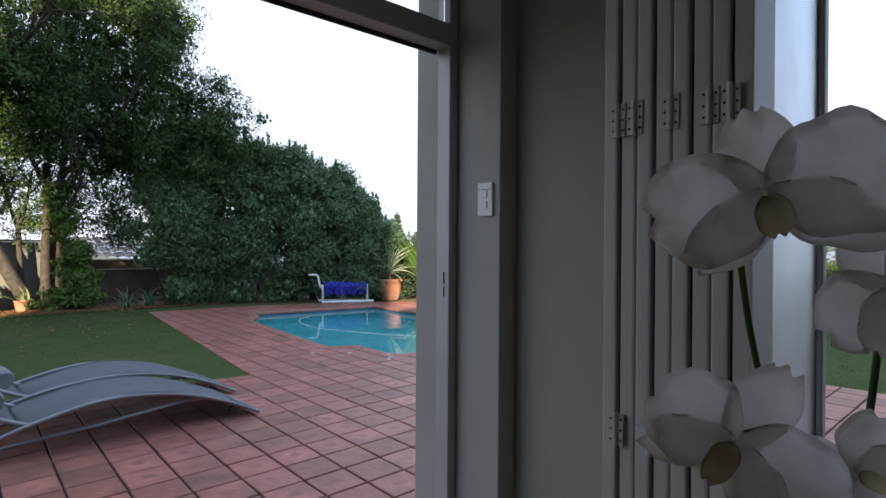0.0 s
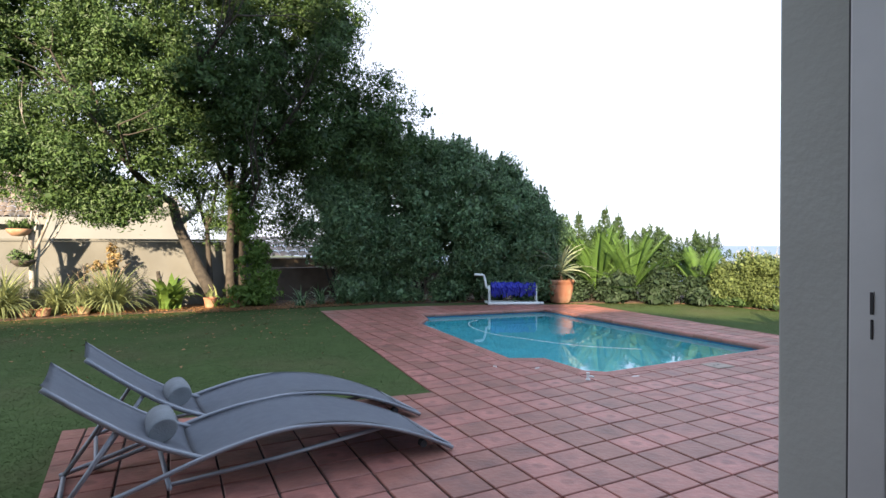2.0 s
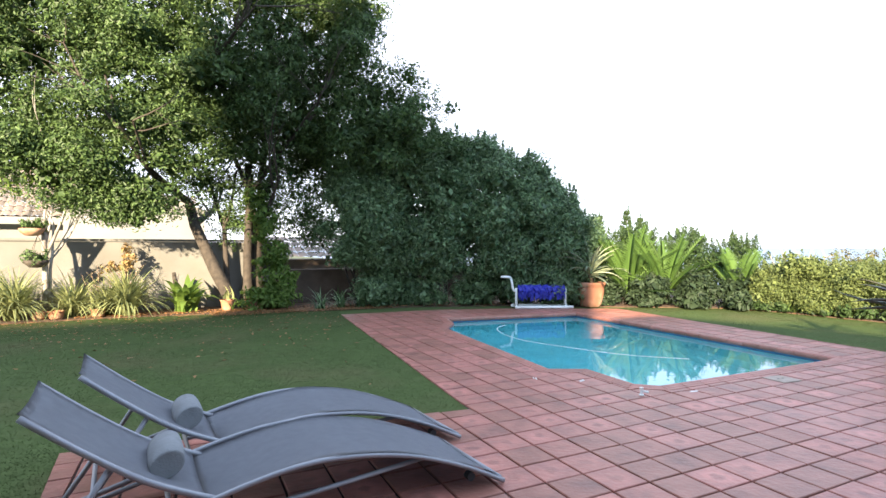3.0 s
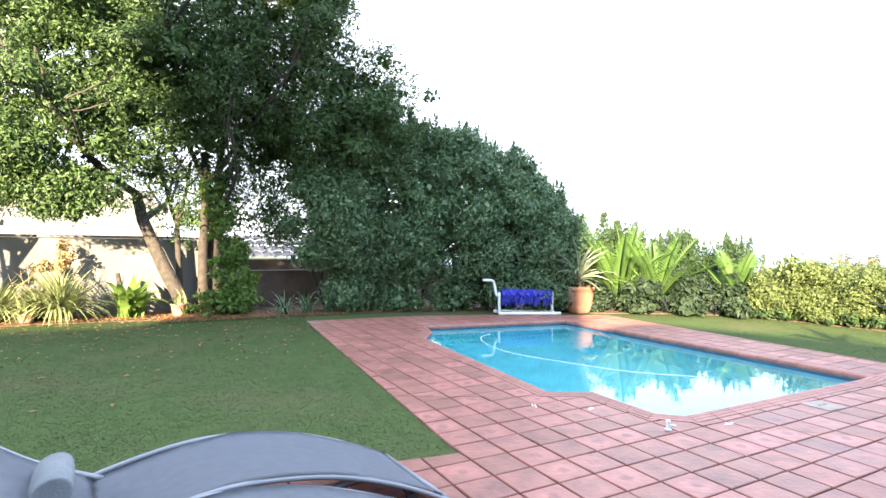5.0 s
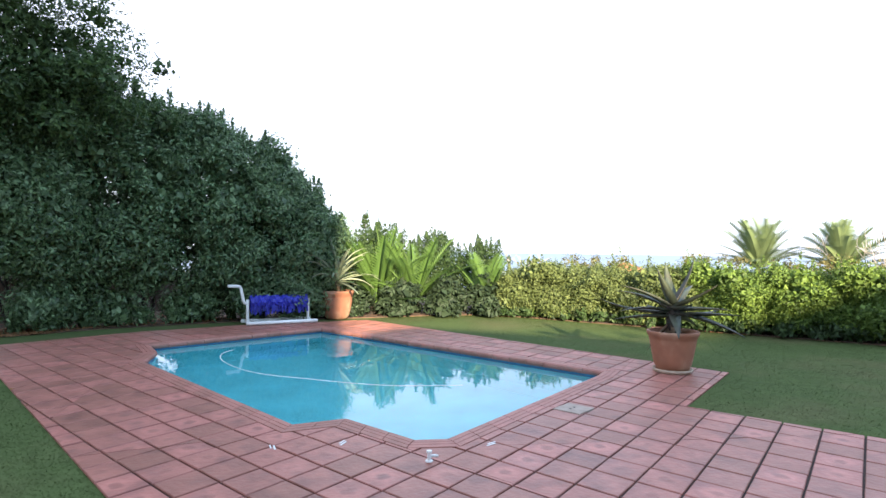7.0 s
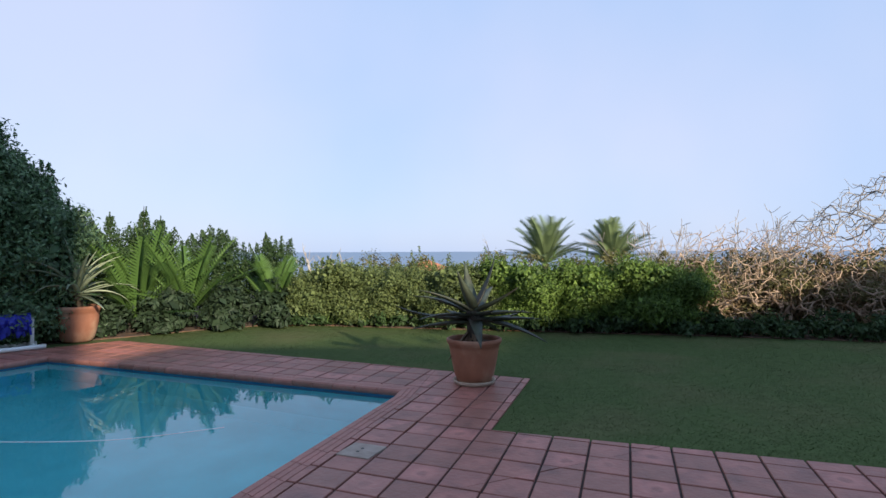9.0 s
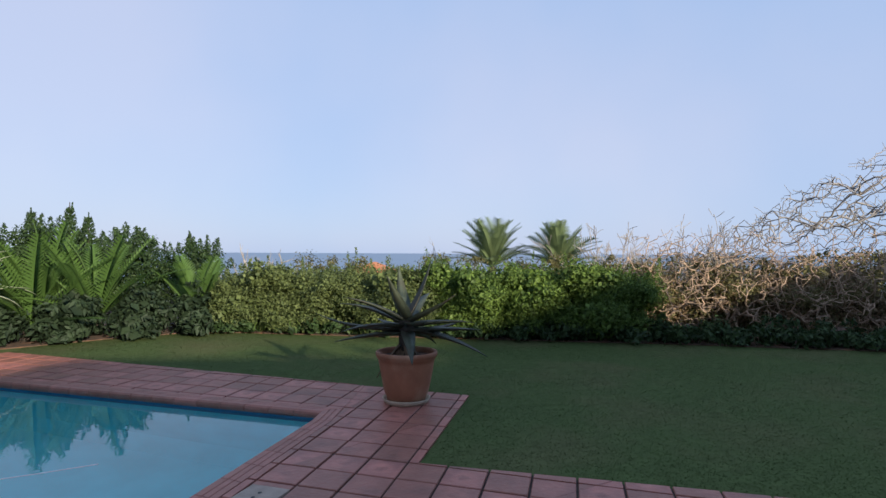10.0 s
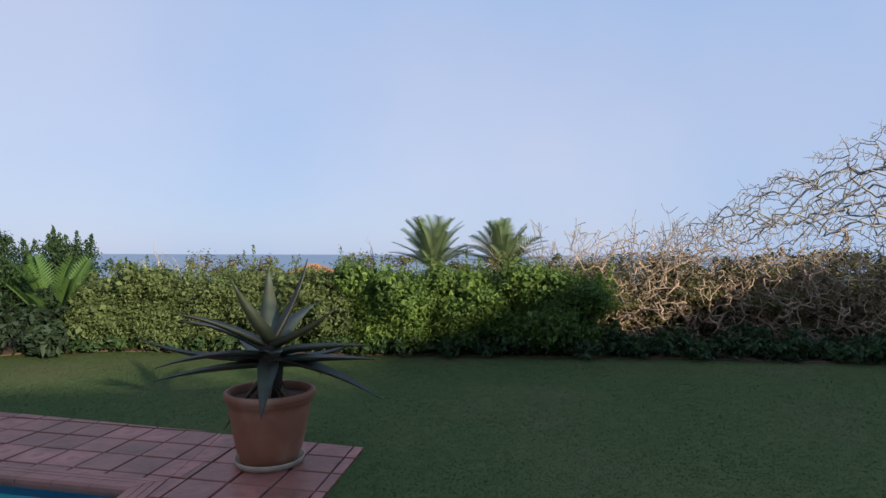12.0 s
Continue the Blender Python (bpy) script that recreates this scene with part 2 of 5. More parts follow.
# ---- mesh helpers ----
def mesh_np(name, verts, faces, material, smooth=False):
    """A mesh from arrays: verts (n, 3), faces (m, k)."""
    me = bpy.data.meshes.new(name)
    v, f = np.asarray(verts, np.float32), np.asarray(faces, np.int32)
    me.vertices.add(len(v))
    me.vertices.foreach_set("co", v.ravel())
    me.loops.add(f.size)
    me.loops.foreach_set("vertex_index", f.ravel())
    me.polygons.add(len(f))
    me.polygons.foreach_set("loop_start", np.arange(0, f.size, f.shape[1], dtype=np.int32))
    me.polygons.foreach_set("loop_total", np.full(len(f), f.shape[1], np.int32))
    if smooth:
        me.polygons.foreach_set("use_smooth", np.ones(len(f), bool))
    me.materials.append(material)
    me.update(calc_edges=True)
    return me


def link(name, me, parent=None, label=""):
    ob = new(name, me)
    if parent:
        ob.parent = parent
    if label:
        ob["label"] = label
    return ob


def part(name, bm, material, parent=None, label="", smooth=False):
    """Links a bmesh as one mesh object, under a thing or a part if one is given."""
    me = bpy.data.meshes.new(name)
    bmesh.ops.recalc_face_normals(bm, faces=bm.faces)
    bm.to_mesh(me)
    bm.free()
    me.materials.append(material)
    if smooth:
        me.polygons.foreach_set("use_smooth", np.ones(len(me.polygons), bool))
    return link(name, me, parent, label)


def thing(name, m, label, category, group="", kind=""):
    """An Empty at a thing's base."""
    ob = new(name)
    ob.matrix_world = m
    return tagged(ob, label, category, group, kind)


def box(x0, y0, z0, x1, y1, z1, bevel=0.0, bm=None):
    bm = bm or bmesh.new()
    r = bmesh.ops.create_cube(bm, size=1, matrix=Matrix.Translation(((x0 + x1) / 2, (y0 + y1) / 2, (z0 + z1) / 2)) @ Matrix.Diagonal((x1 - x0, y1 - y0, z1 - z0, 1)))
    if bevel:
        es = list({e for v in r["verts"] for e in v.link_edges})
        bmesh.ops.bevel(bm, geom=es, offset=bevel, segments=2, affect="EDGES", profile=0.6)
    return bm


def prism(poly, z0, z1, bm=None, bevel=0.0):
    """A flat polygon raised from z0 to z1."""
    bm = bm or bmesh.new()
    a = [bm.verts.new((x, y, z0)) for x, y in poly]
    b = [bm.verts.new((x, y, z1)) for x, y in poly]
    n = len(poly)
    bm.faces.new(a[::-1])
    top = bm.faces.new(b)
    for i in range(n):
        bm.faces.new((a[i], a[(i + 1) % n], b[(i + 1) % n], b[i]))
    if bevel:
        bmesh.ops.bevel(bm, geom=list(top.edges), offset=bevel, segments=1, affect="EDGES")
    return bm


def slab(poly, z0, z1):
    """A flat polygon of any outline, in triangles, raised from z0 to z1."""
    bm = bmesh.new()
    a = [bm.verts.new((x, y, z0)) for x, y in poly]
    b = [bm.verts.new((x, y, z1)) for x, y in poly]
    n = len(poly)
    for t in tessellate_polygon([[Vector((x, y, 0)) for x, y in poly]]):
        bm.faces.new([a[i] for i in t])
        bm.faces.new([b[i] for i in t])
    for i in range(n):
        bm.faces.new((a[i], a[(i + 1) % n], b[(i + 1) % n], b[i]))
    return bm


def tube_arrays(pts, radii, sides=8, closed_ends=True):
    """Vertices and quads of a tube along points."""
    pts = np.asarray(pts, float)
    radii = np.broadcast_to(radii, (len(pts),)).astype(float)
    tan = np.gradient(pts, axis=0)
    tan /= np.linalg.norm(tan, axis=1, keepdims=True) + 1e-9
    ref = np.array((0, 0, 1.0)) if abs(tan[0, 2]) < 0.9 else np.array((1.0, 0, 0))
    u = np.cross(tan, ref)
    u /= np.linalg.norm(u, axis=1, keepdims=True) + 1e-9
    w = np.cross(tan, u)
    a = np.linspace(0, 2 * np.pi, sides, endpoint=False)
    v = pts[:, None] + radii[:, None, None] * (np.cos(a)[None, :, None] * u[:, None] + np.sin(a)[None, :, None] * w[:, None])
    i, j = np.meshgrid(np.arange(len(pts) - 1), np.arange(sides), indexing="ij")
    f = np.stack([i * sides + j, i * sides + (j + 1) % sides, (i + 1) * sides + (j + 1) % sides, (i + 1) * sides + j], -1).reshape(-1, 4)
    v = v.reshape(-1, 3)
    if closed_ends:
        k = len(v)
        v = np.vstack([v, pts[:1], pts[-1:]])
        cap = [[(q + 1) % sides, q, k, k] for q in range(0, sides)]
        e = (len(pts) - 1) * sides
        cap += [[e + q, e + (q + 1) % sides, k + 1, k + 1] for q in range(sides)]
        return v, f, np.array(cap)[:, :3]
    return v, f, np.zeros((0, 3), int)


def tube(name, pts, radii, material, parent=None, label="", sides=8):
    v, f, c = tube_arrays(pts, radii, sides)
    bm = bmesh.new()
    vs = [bm.verts.new(p) for p in v]
    for q in [*f.tolist(), *c.tolist()]:
        bm.faces.new([vs[i] for i in q])
    return part(name, bm, material, parent, label, smooth=True)


def tubes_mesh(name, lines, material, sides=5):
    """Many tubes, (points, radii) each, in one mesh: the limbs of a tree."""
    vv, ff, off = [], [], 0
    for pts, radii in lines:
        v, f, _ = tube_arrays(pts, radii, sides, False)
        vv.append(v)
        ff.append(f + off)
        off += len(v)
    return mesh_np(name, np.vstack(vv), np.vstack(ff), material, True)


def smooth_line(ctrl, n=16):
    """A smooth run of points through control points."""
    c = np.asarray(ctrl, float)
    t = np.linspace(0, len(c) - 1, n)
    out = []
    for s in t:
        i = min(int(s), len(c) - 2)
        f = s - i
        p0, p1, p2, p3 = c[max(i - 1, 0)], c[i], c[i + 1], c[min(i + 2, len(c) - 1)]
        out.append(0.5 * ((2 * p1) + (p2 - p0) * f + (2 * p0 - 5 * p1 + 4 * p2 - p3) * f * f + (3 * p1 - p0 - 3 * p2 + p3) * f ** 3))
    return np.array(out)


def lathe(profile, sides=28, bm=None):
    """A turned shape from (radius, z) points."""
    bm = bm or bmesh.new()
    rings = []
    for r, z in profile:
        rings.append([bm.verts.new((max(r, 1e-4) * math.cos(2 * math.pi * i / sides), max(r, 1e-4) * math.sin(2 * math.pi * i / sides), z)) for i in range(sides)])
    for a, b in zip(rings, rings[1:]):
        for i in range(sides):
            bm.faces.new((a[i], a[(i + 1) % sides], b[(i + 1) % sides], b[i]))
    return bm


def leaves_arrays(rng, centres, size, droop=0.25, narrow=0.42, out=None, spread=0.5):
    """Folded four-point leaves, two triangles each, at the given centres. out: the way that the blades tend to face."""
    n = len(centres)
    d = rng.normal(size=(n, 3))
    if out is None:
        d[:, 2] = d[:, 2] * 0.7 - droop
        d /= np.linalg.norm(d, axis=1, keepdims=True)
        side = np.cross(d, rng.normal(size=(n, 3)))
    else:
        face = out + rng.normal(size=(n, 3)) * spread
        face /= np.linalg.norm(face, axis=1, keepdims=True) + 1e-9
        d -= face * (d * face).sum(1, keepdims=True)
        d /= np.linalg.norm(d, axis=1, keepdims=True) + 1e-9
        d[:, 2] -= droop
        d /= np.linalg.norm(d, axis=1, keepdims=True) + 1e-9
        side = np.cross(face, d)
    side /= np.linalg.norm(side, axis=1, keepdims=True) + 1e-9
    up = np.cross(d, side)
    s = (size * rng.uniform(0.6, 1.3, n))[:, None]
    base = centres - d * s * 0.5
    tip = centres + d * s * 0.5 - up * s * 0.08
    mid = centres - d * s * 0.05 + up * s * 0.06
    v = np.stack([base, mid + side * s * narrow * 0.5, tip, mid - side * s * narrow * 0.5], 1).reshape(-1, 3)
    k = 4 * np.arange(n)[:, None]
    f = np.stack([k + [0, 1, 2], k + [0, 2, 3]], 1).reshape(-1, 3)
    return v, f


def unit(a):
    return a / (np.linalg.norm(a, axis=1, keepdims=True) + 1e-9)


def blob_points(rng, blobs, density, shell=0.45, floor=0.03, clump=0.22, per=26, gaps=-9.0):
    """Points in ellipsoids (x, y, z, rx, ry, rz), denser to the outside, gathered in rounded sprays with gaps between."""
    pts, outs = [], []
    for x, y, z, rx, ry, rz in blobs:
        area = 4 * math.pi * ((rx * ry) ** 1.6 / 3 + (rx * rz) ** 1.6 / 3 + (ry * rz) ** 1.6 / 3) ** (1 / 1.6)
        nc = max(3, int(area * density / per))
        d = unit(rng.normal(size=(nc, 3)))
        rad = 1 - shell * rng.random(nc) ** 1.3
        c = np.repeat(d * rad[:, None] * (rx, ry, rz) + (x, y, z), per, 0)
        o = np.repeat(d, per, 0)
        big = np.repeat(rng.uniform(0.6, 1.35, (nc, 1)), per, 0)
        off = unit(rng.normal(size=c.shape))
        c = c + off * clump * 1.5 * big * rng.random((len(c), 1)) ** 0.5 * (1, 1, 0.7)
        g = c + (x * 0.37, y * 0.53, 0)
        wave = np.sin(g[:, 0] * 3.1 + 1.7 * np.sin(g[:, 2] * 2.3)) + np.sin(g[:, 1] * 3.7 + 1.3 * np.sin(g[:, 0] * 2.9)) + np.sin(g[:, 2] * 4.3 + 1.1 * np.sin(g[:, 1] * 3.3))
        keep = (c[:, 2] > floor) & (wave > gaps)
        pts.append(c[keep])
        outs.append(unit(o * 0.45 + off * 0.8 + (0, 0, 0.5))[keep])
    return np.vstack(pts), np.vstack(outs)


def foliage(name, seed, blobs, density, size, material, parent=None, shell=0.45, clump=0.22, droop=0.25, narrow=0.42, floor=0.03, per=26, gaps=-9.0, core=0, shoots=()):
    """Sprays of leaves over ellipsoids; core: larger leaves deep inside that close the view through; shoots: (x, y, z, height, radius, leaves) upright tips."""
    rng = np.random.default_rng(seed)
    c, o = blob_points(rng, blobs, density, shell, floor, clump, per, gaps)
    parts = [leaves_arrays(rng, c, size, droop, narrow, o, 0.45)]
    if core:
        c, o = blob_points(rng, [(x, y, z, a * 0.62, b * 0.62, e * 0.7) for x, y, z, a, b, e in blobs if min(a, b) > 0.2], core, 0.25, floor, 0.1, 6)
        parts.append(leaves_arrays(rng, c, size * 1.7, droop, 0.7, o, 0.5))
    for x, y, z, h, w, n in shoots:
        f = rng.random(n)
        a = rng.uniform(0, 2 * np.pi, n)
        lean = rng.normal(size=2) * 0.12 * h
        q = w * (1.05 - f) ** 0.8 * rng.uniform(0.3, 1.0, n)
        c = np.stack([x + lean[0] * f + q * np.cos(a), y + lean[1] * f + q * np.sin(a), z + h * f], 1)
        o = np.stack([np.cos(a), np.sin(a), np.full(n, 0.7)], 1)
        parts.append(leaves_arrays(rng, c, size * 0.95, -0.9, narrow, unit(o), 0.4))
    vs, fs, k = [], [], 0
    for v, f in parts:
        vs.append(v)
        fs.append(f + k)
        k += len(v)
    return link(name, mesh_np(name, np.vstack(vs), np.vstack(fs), material), parent)


def grown(rng, root, trunk, targets, step=0.22, wander=0.35, tip=0.005, power=0.42):
    """Limbs grown from a trunk to each target in turn, from the nearest wood already there; thickness follows what each carries."""
    nodes, par = [np.array(root, float)], [-1]
    for p in trunk:
        nodes.append(np.array(p, float))
        par.append(len(nodes) - 2)
    order = np.argsort(np.linalg.norm(targets - nodes[-1], axis=1))
    paths, tips = [list(range(len(nodes)))], []
    for t in targets[order]:
        a = np.array(nodes)
        k = int(np.argmin(np.linalg.norm(a - t, axis=1) + (np.arange(len(a)) < len(trunk)) * 9))
        run, p = [k], a[k]
        n = max(2, int(np.linalg.norm(t - p) / step))
        w = rng.normal(size=3) * 0.0
        for i in range(1, n + 1):
            w = w * 0.6 + rng.normal(size=3) * wander * step
            nodes.append(p + (t - p) * i / n + w)
            par.append(run[-1])
            run.append(len(nodes) - 1)
        paths.append(run)
        tips.append(run[-1])
    load = np.zeros(len(nodes))
    load[tips] = 1
    for k in range(len(nodes) - 1, 0, -1):
        load[par[k]] += load[k]
    rad = tip * np.maximum(load, 1) ** power
    a = np.array(nodes)
    return [(a[q], np.r_[min(rad[q[0]], rad[q[1]] * 1.3), rad[q[1:]]]) for q in paths]


def branching(rng, start, way, length, radius, depth, lines, bend=0.35, forks=(2, 3), shrink=0.72, spread=0.6, rise=0.1, steps=5, thin=0.0):
    """Limbs that fork, each a wavering tapered line; gathered in lines."""
    p = np.array(start, float)
    d = np.array(way, float)
    d /= np.linalg.norm(d)
    pts = [p.copy()]
    for _ in range(steps):
        d = d + rng.normal(size=3) * bend / steps + np.array((0, 0, rise / steps))
        d /= np.linalg.norm(d)
        p = p + d * length / steps
        pts.append(p.copy())
    end = max(radius * (0.62 if depth else 0.3), thin)
    lines.append((np.array(pts), np.linspace(radius, end, len(pts))))
    if depth:
        for _ in range(int(rng.integers(forks[0], forks[1] + 1))):
            e = d + rng.normal(size=3) * spread
            k = int(rng.integers(max(2, steps - 2), steps + 1))
            branching(rng, pts[k], e, length * shrink * rng.uniform(0.75, 1.15), end * rng.uniform(0.6, 0.95), depth - 1, lines, bend, forks, shrink, spread, rise, steps, thin)


# ---- plan ----
POOL = [(3.14, 6.15), (3.48, 5.97), (3.43, 5.28), (3.59, 5.12), (6.15, 5.15), (6.40, 5.19), (6.66, 9.90), (4.13, 10.25), (3.96, 9.72), (3.56, 9.20)]
PAVE = [[(-0.97, 1.72), (1.73, 1.72), (1.73, 5.27), (-0.93, 5.55)],
        [(1.73, 1.72), (5.50, 1.72), (5.50, 5.156), (1.73, 5.27)],
        [(1.35, -4.0), (5.50, -4.0), (5.50, 1.72), (1.35, 1.72)],
        [(1.73, 5.27), (7.33, 5.10), (7.92, 10.15), (6.0, 11.1), (4.65, 11.5), (2.70, 11.6)],
        [(5.50, 4.15), (7.22, 4.18), (7.33, 5.10), (5.50, 5.156)]]
GRID_I, GRID_J, GRID_O = (0.255, 0.005), (0.017, 0.249), (2.99, 4.91)     # steps of the paver grid, and one joint crossing
WATER_Z = -0.066


def offset_poly(poly, d):
    """The polygon, counter-clockwise, moved outwards by d with mitred corners."""
    out, n = [], len(poly)
    for i in range(n):
        p0, p1, p2 = (Vector(poly[j % n]) for j in (i - 1, i, i + 1))
        a, b = (p1 - p0).normalized(), (p2 - p1).normalized()
        na, nb = Vector((a.y, -a.x)), Vector((b.y, -b.x))
        m = (na + nb).normalized()
        q = p1 + m * d / max(0.5, m.dot(na))
        out.append((q.x, q.y))
    return out


COPING_W = 0.13
POOL_OUT = offset_poly(POOL, COPING_W)
HOLE = [POOL_OUT[1:9], [POOL_OUT[0], POOL_OUT[1], POOL_OUT[8], POOL_OUT[9]]]


def clip_half(poly, a, b, inside=True):
    """The part of a convex polygon to the left of the line a-b (or to its right)."""
    out, n = [], len(poly)
    s = 1 if inside else -1

    def side(p):
        return s * ((b[0] - a[0]) * (p[1] - a[1]) - (b[1] - a[1]) * (p[0] - a[0]))

    for i in range(n):
        p, q = poly[i], poly[(i + 1) % n]
        dp, dq = side(p), side(q)
        if dp >= 0:
            out.append(p)
        if (dp > 0) != (dq > 0) and abs(dp - dq) > 1e-9:
            k = dp / (dp - dq)
            out.append((p[0] + k * (q[0] - p[0]), p[1] + k * (q[1] - p[1])))
    return out


def area(poly):
    return 0.5 * abs(sum(poly[i][0] * poly[(i + 1) % len(poly)][1] - poly[(i + 1) % len(poly)][0] * poly[i][1] for i in range(len(poly)))) if len(poly) > 2 else 0


def meet(poly, convex):
    for i in range(len(convex)):
        poly = clip_half(poly, convex[i], convex[(i + 1) % len(convex)])
        if len(poly) < 3:
            return []
    return poly


def minus(polys, convex):
    out = []
    for poly in polys:
        rest = poly
        for i in range(len(convex)):
            a, b = convex[i], convex[(i + 1) % len(convex)]
            piece = clip_half(rest, a, b, False)
            if area(piece) > 1e-5:
                out.append(piece)
            rest = clip_half(rest, a, b)
            if area(rest) < 1e-6:
                break
    return out


def inside(poly, x, y):
    return all((poly[(i + 1) % len(poly)][0] - poly[i][0]) * (y - poly[i][1]) - (poly[(i + 1) % len(poly)][1] - poly[i][1]) * (x - poly[i][0]) >= 0 for i in range(len(poly)))


# ---- ground, lawn, sea ----
def sheet(name, rects, z, material, kind_label, category="ground"):
    """A flat sheet from rectangles."""
    bm = bmesh.new()
    for x0, y0, x1, y1 in rects:
        bm.faces.new([bm.verts.new(p) for p in ((x0, y0, z), (x1, y0, z), (x1, y1, z), (x0, y1, z))])
    bmesh.ops.remove_doubles(bm, verts=bm.verts, dist=1e-4)
    return tagged(part(name, bm, material), kind_label, category, kind="structure")


px0, py0, px1, py1 = 2.9, 4.8, 6.95, 10.6
bm = bmesh.new()
xs = [-900, -40, -12, px0, px1, 14.5, 24, 60, 200, 900]
ys = [-900, -40, -6, py0, py1, 14.5, 40, 200, 900]


def ground_z(x, y):
    over = max(0.0, x - 14.5)
    return -0.12 - min(9.0, over * 0.16) - (3 if x > 100 else 0) - (0.0 if x < 14.5 else 0.02 * max(0, y - 14.5) ** 0.5)


gv = {(i, j): bm.verts.new((x, y, ground_z(x, y))) for i, x in enumerate(xs) for j, y in enumerate(ys)}
for i in range(len(xs) - 1):
    for j in range(len(ys) - 1):
        if not (xs[i] == px0 and ys[j] == py0):
            bm.faces.new((gv[i, j], gv[i + 1, j], gv[i + 1, j + 1], gv[i, j + 1]))
tagged(part("ground", bm, M_LAND), "dry green land sloping down towards the sea", "ground", kind="structure")
bm = bmesh.new()
bm.faces.new([bm.verts.new(p) for p in ((150, -4900, -11), (4900, -4900, -11), (4900, 4900, -11), (150, 4900, -11))])
tagged(part("water", bm, M_SEA), "hazy blue sea reaching to the horizon", "sea", kind="structure")

LAWN_W = [(-14, 1.7), (-0.99, 1.7), (-0.97, 1.72), (-0.93, 5.55), (1.73, 5.27), (2.70, 11.6), (2.9, 12.35), (0.9, 12.7), (-1.0, 12.85), (-2.6, 12.65), (-14, 12.2)]
LAWN_N = [(2.70, 11.6), (4.65, 11.5), (6.0, 11.1), (7.92, 10.15), (8.3, 10.35), (6.3, 11.6), (4.4, 12.24), (2.9, 12.35)]
LAWN_E = [(5.5, -4.0), (11.2, -4.0), (10.95, -0.9), (10.85, 2.0), (10.60, 4.7), (10.38, 6.85), (10.28, 8.4), (9.92, 9.3), (9.2, 9.85), (8.3, 10.35), (7.92, 10.15), (7.33, 5.10), (7.22, 4.18), (5.5, 4.15)]
lawns = []
for k, poly in enumerate((LAWN_W, LAWN_N, LAWN_E)):
    bm = slab(poly, -0.16, -0.012)
    lawns.append(tagged(part("lawn", bm, M_LAWN), ("shaded green lawn strewn with dry leaves", "thin strip of grass behind the paving", "smooth green lawn with sun patches")[k], "lawn", kind="structure"))
BED = [[(-14, 12.2), (-2.6, 12.65), (-1.0, 12.85), (0.9, 12.7), (2.9, 12.35), (4.4, 12.24), (6.3, 11.6), (8.3, 10.35), (8.3, 14.6), (-14, 14.6)],
       [(8.3, 10.35), (9.2, 9.85), (9.92, 9.3), (10.28, 8.4), (10.38, 6.85), (10.60, 4.7), (10.85, 2.0), (10.95, -0.9), (11.2, -4.0), (14.5, -4.0), (14.5, 14.6), (8.3, 14.6)]]
for poly in BED:
    bm = slab(poly, -0.16, 0.0)
    tagged(part("bed_soil", bm, M_SOIL), "dark planting bed with mulch and fallen leaves", "flower bed", kind="structure")

# joints under the pavers
bm = bmesh.new()
for reg in PAVE:
    pieces = [reg]
    for h in HOLE:
        pieces = minus(pieces, h)
    for p in pieces:
        prism(p, -0.12, -0.012, bm)
pavement = tagged(part("pavement", bm, M_GROUT), "terracotta paver terrace with dark joints round the pool", "paving", kind="structure")

# ---- pool ----
bm = bmesh.new()
wall_in = offset_poly(POOL, -0.005)
floor_in = offset_poly(POOL, -0.14)
top = [bm.verts.new((x, y, -0.02)) for x, y in wall_in]
low = [bm.verts.new((x, y, -1.0)) for x, y in wall_in]
deep = [bm.verts.new((x, y, -1.25)) for x, y in floor_in]
for i in range(len(POOL)):
    j = (i + 1) % len(POOL)
    bm.faces.new((top[j], top[i], low[i], low[j]))
    bm.faces.new((low[j], low[i], deep[i], deep[j]))
bm.faces.new(deep)
pool = tagged(part("pool_shell", bm, M_POOL), "blue plastered swimming pool with stepped corners", "swimming pool", kind="structure")
bm = bmesh.new()
a = [bm.verts.new((x, y, -0.155)) for x, y in offset_poly(POOL, -0.012)]
b = [bm.verts.new((x, y, -0.015)) for x, y in offset_poly(POOL, -0.012)]
for i in range(len(POOL)):
    j = (i + 1) % len(POOL)
    bm.faces.new((a[i], a[j], b[j], b[i]))
part("waterline_band", bm, M_POOL_LINE, pool, "dark blue waterline band")
bm = bmesh.new()
bm.faces.new([bm.verts.new((x, y, WATER_Z)) for x, y in offset_poly(POOL, -0.006)])
water = tagged(part("pool_water", bm, M_WATER), "still turquoise pool water reflecting sky and trees", "water", kind="structure")
water.visible_shadow = False

# ---- house ----
def wall(name, x0, y0, z0, x1, y1, z1, material=None, label="grey painted plaster wall", cat="wall"):
    return tagged(part(name, box(x0, y0, z0, x1, y1, z1, 0.006), material or M_PLASTER_IN), label, cat, kind="structure")


WY, DX = 1.715, 0.79        # outer face of the garden wall of the room; its door's jamb
HEAD = 2.03
wall("wall_pier", DX, 1.25, -0.1, 1.32, WY, 2.75, M_PLASTER, "grey plastered door pier with a light switch")
wall("wall_north_west", -14, 1.47, -0.1, -2.2, WY, 2.75, M_PLASTER)
wall("wall_north_top", -2.2, 1.47, 2.42, DX, WY, 2.75, M_PLASTER)
wall("wall_east_return", 0.88, 0.56, -0.1, 1.12, 1.25, 2.75)
wall("wall_east_top", 0.88, -3.6, 2.38, 1.12, 0.56, 2.75)
wall("wall_east_south", 0.88, -6.2, -0.1, 1.12, -3.6, 2.75)
wall("wall_south", -14, -6.4, -0.1, 1.12, -6.2, 2.75)
wall("wall_west", -14.2, -6.4, -0.1, -14, WY, 2.75)
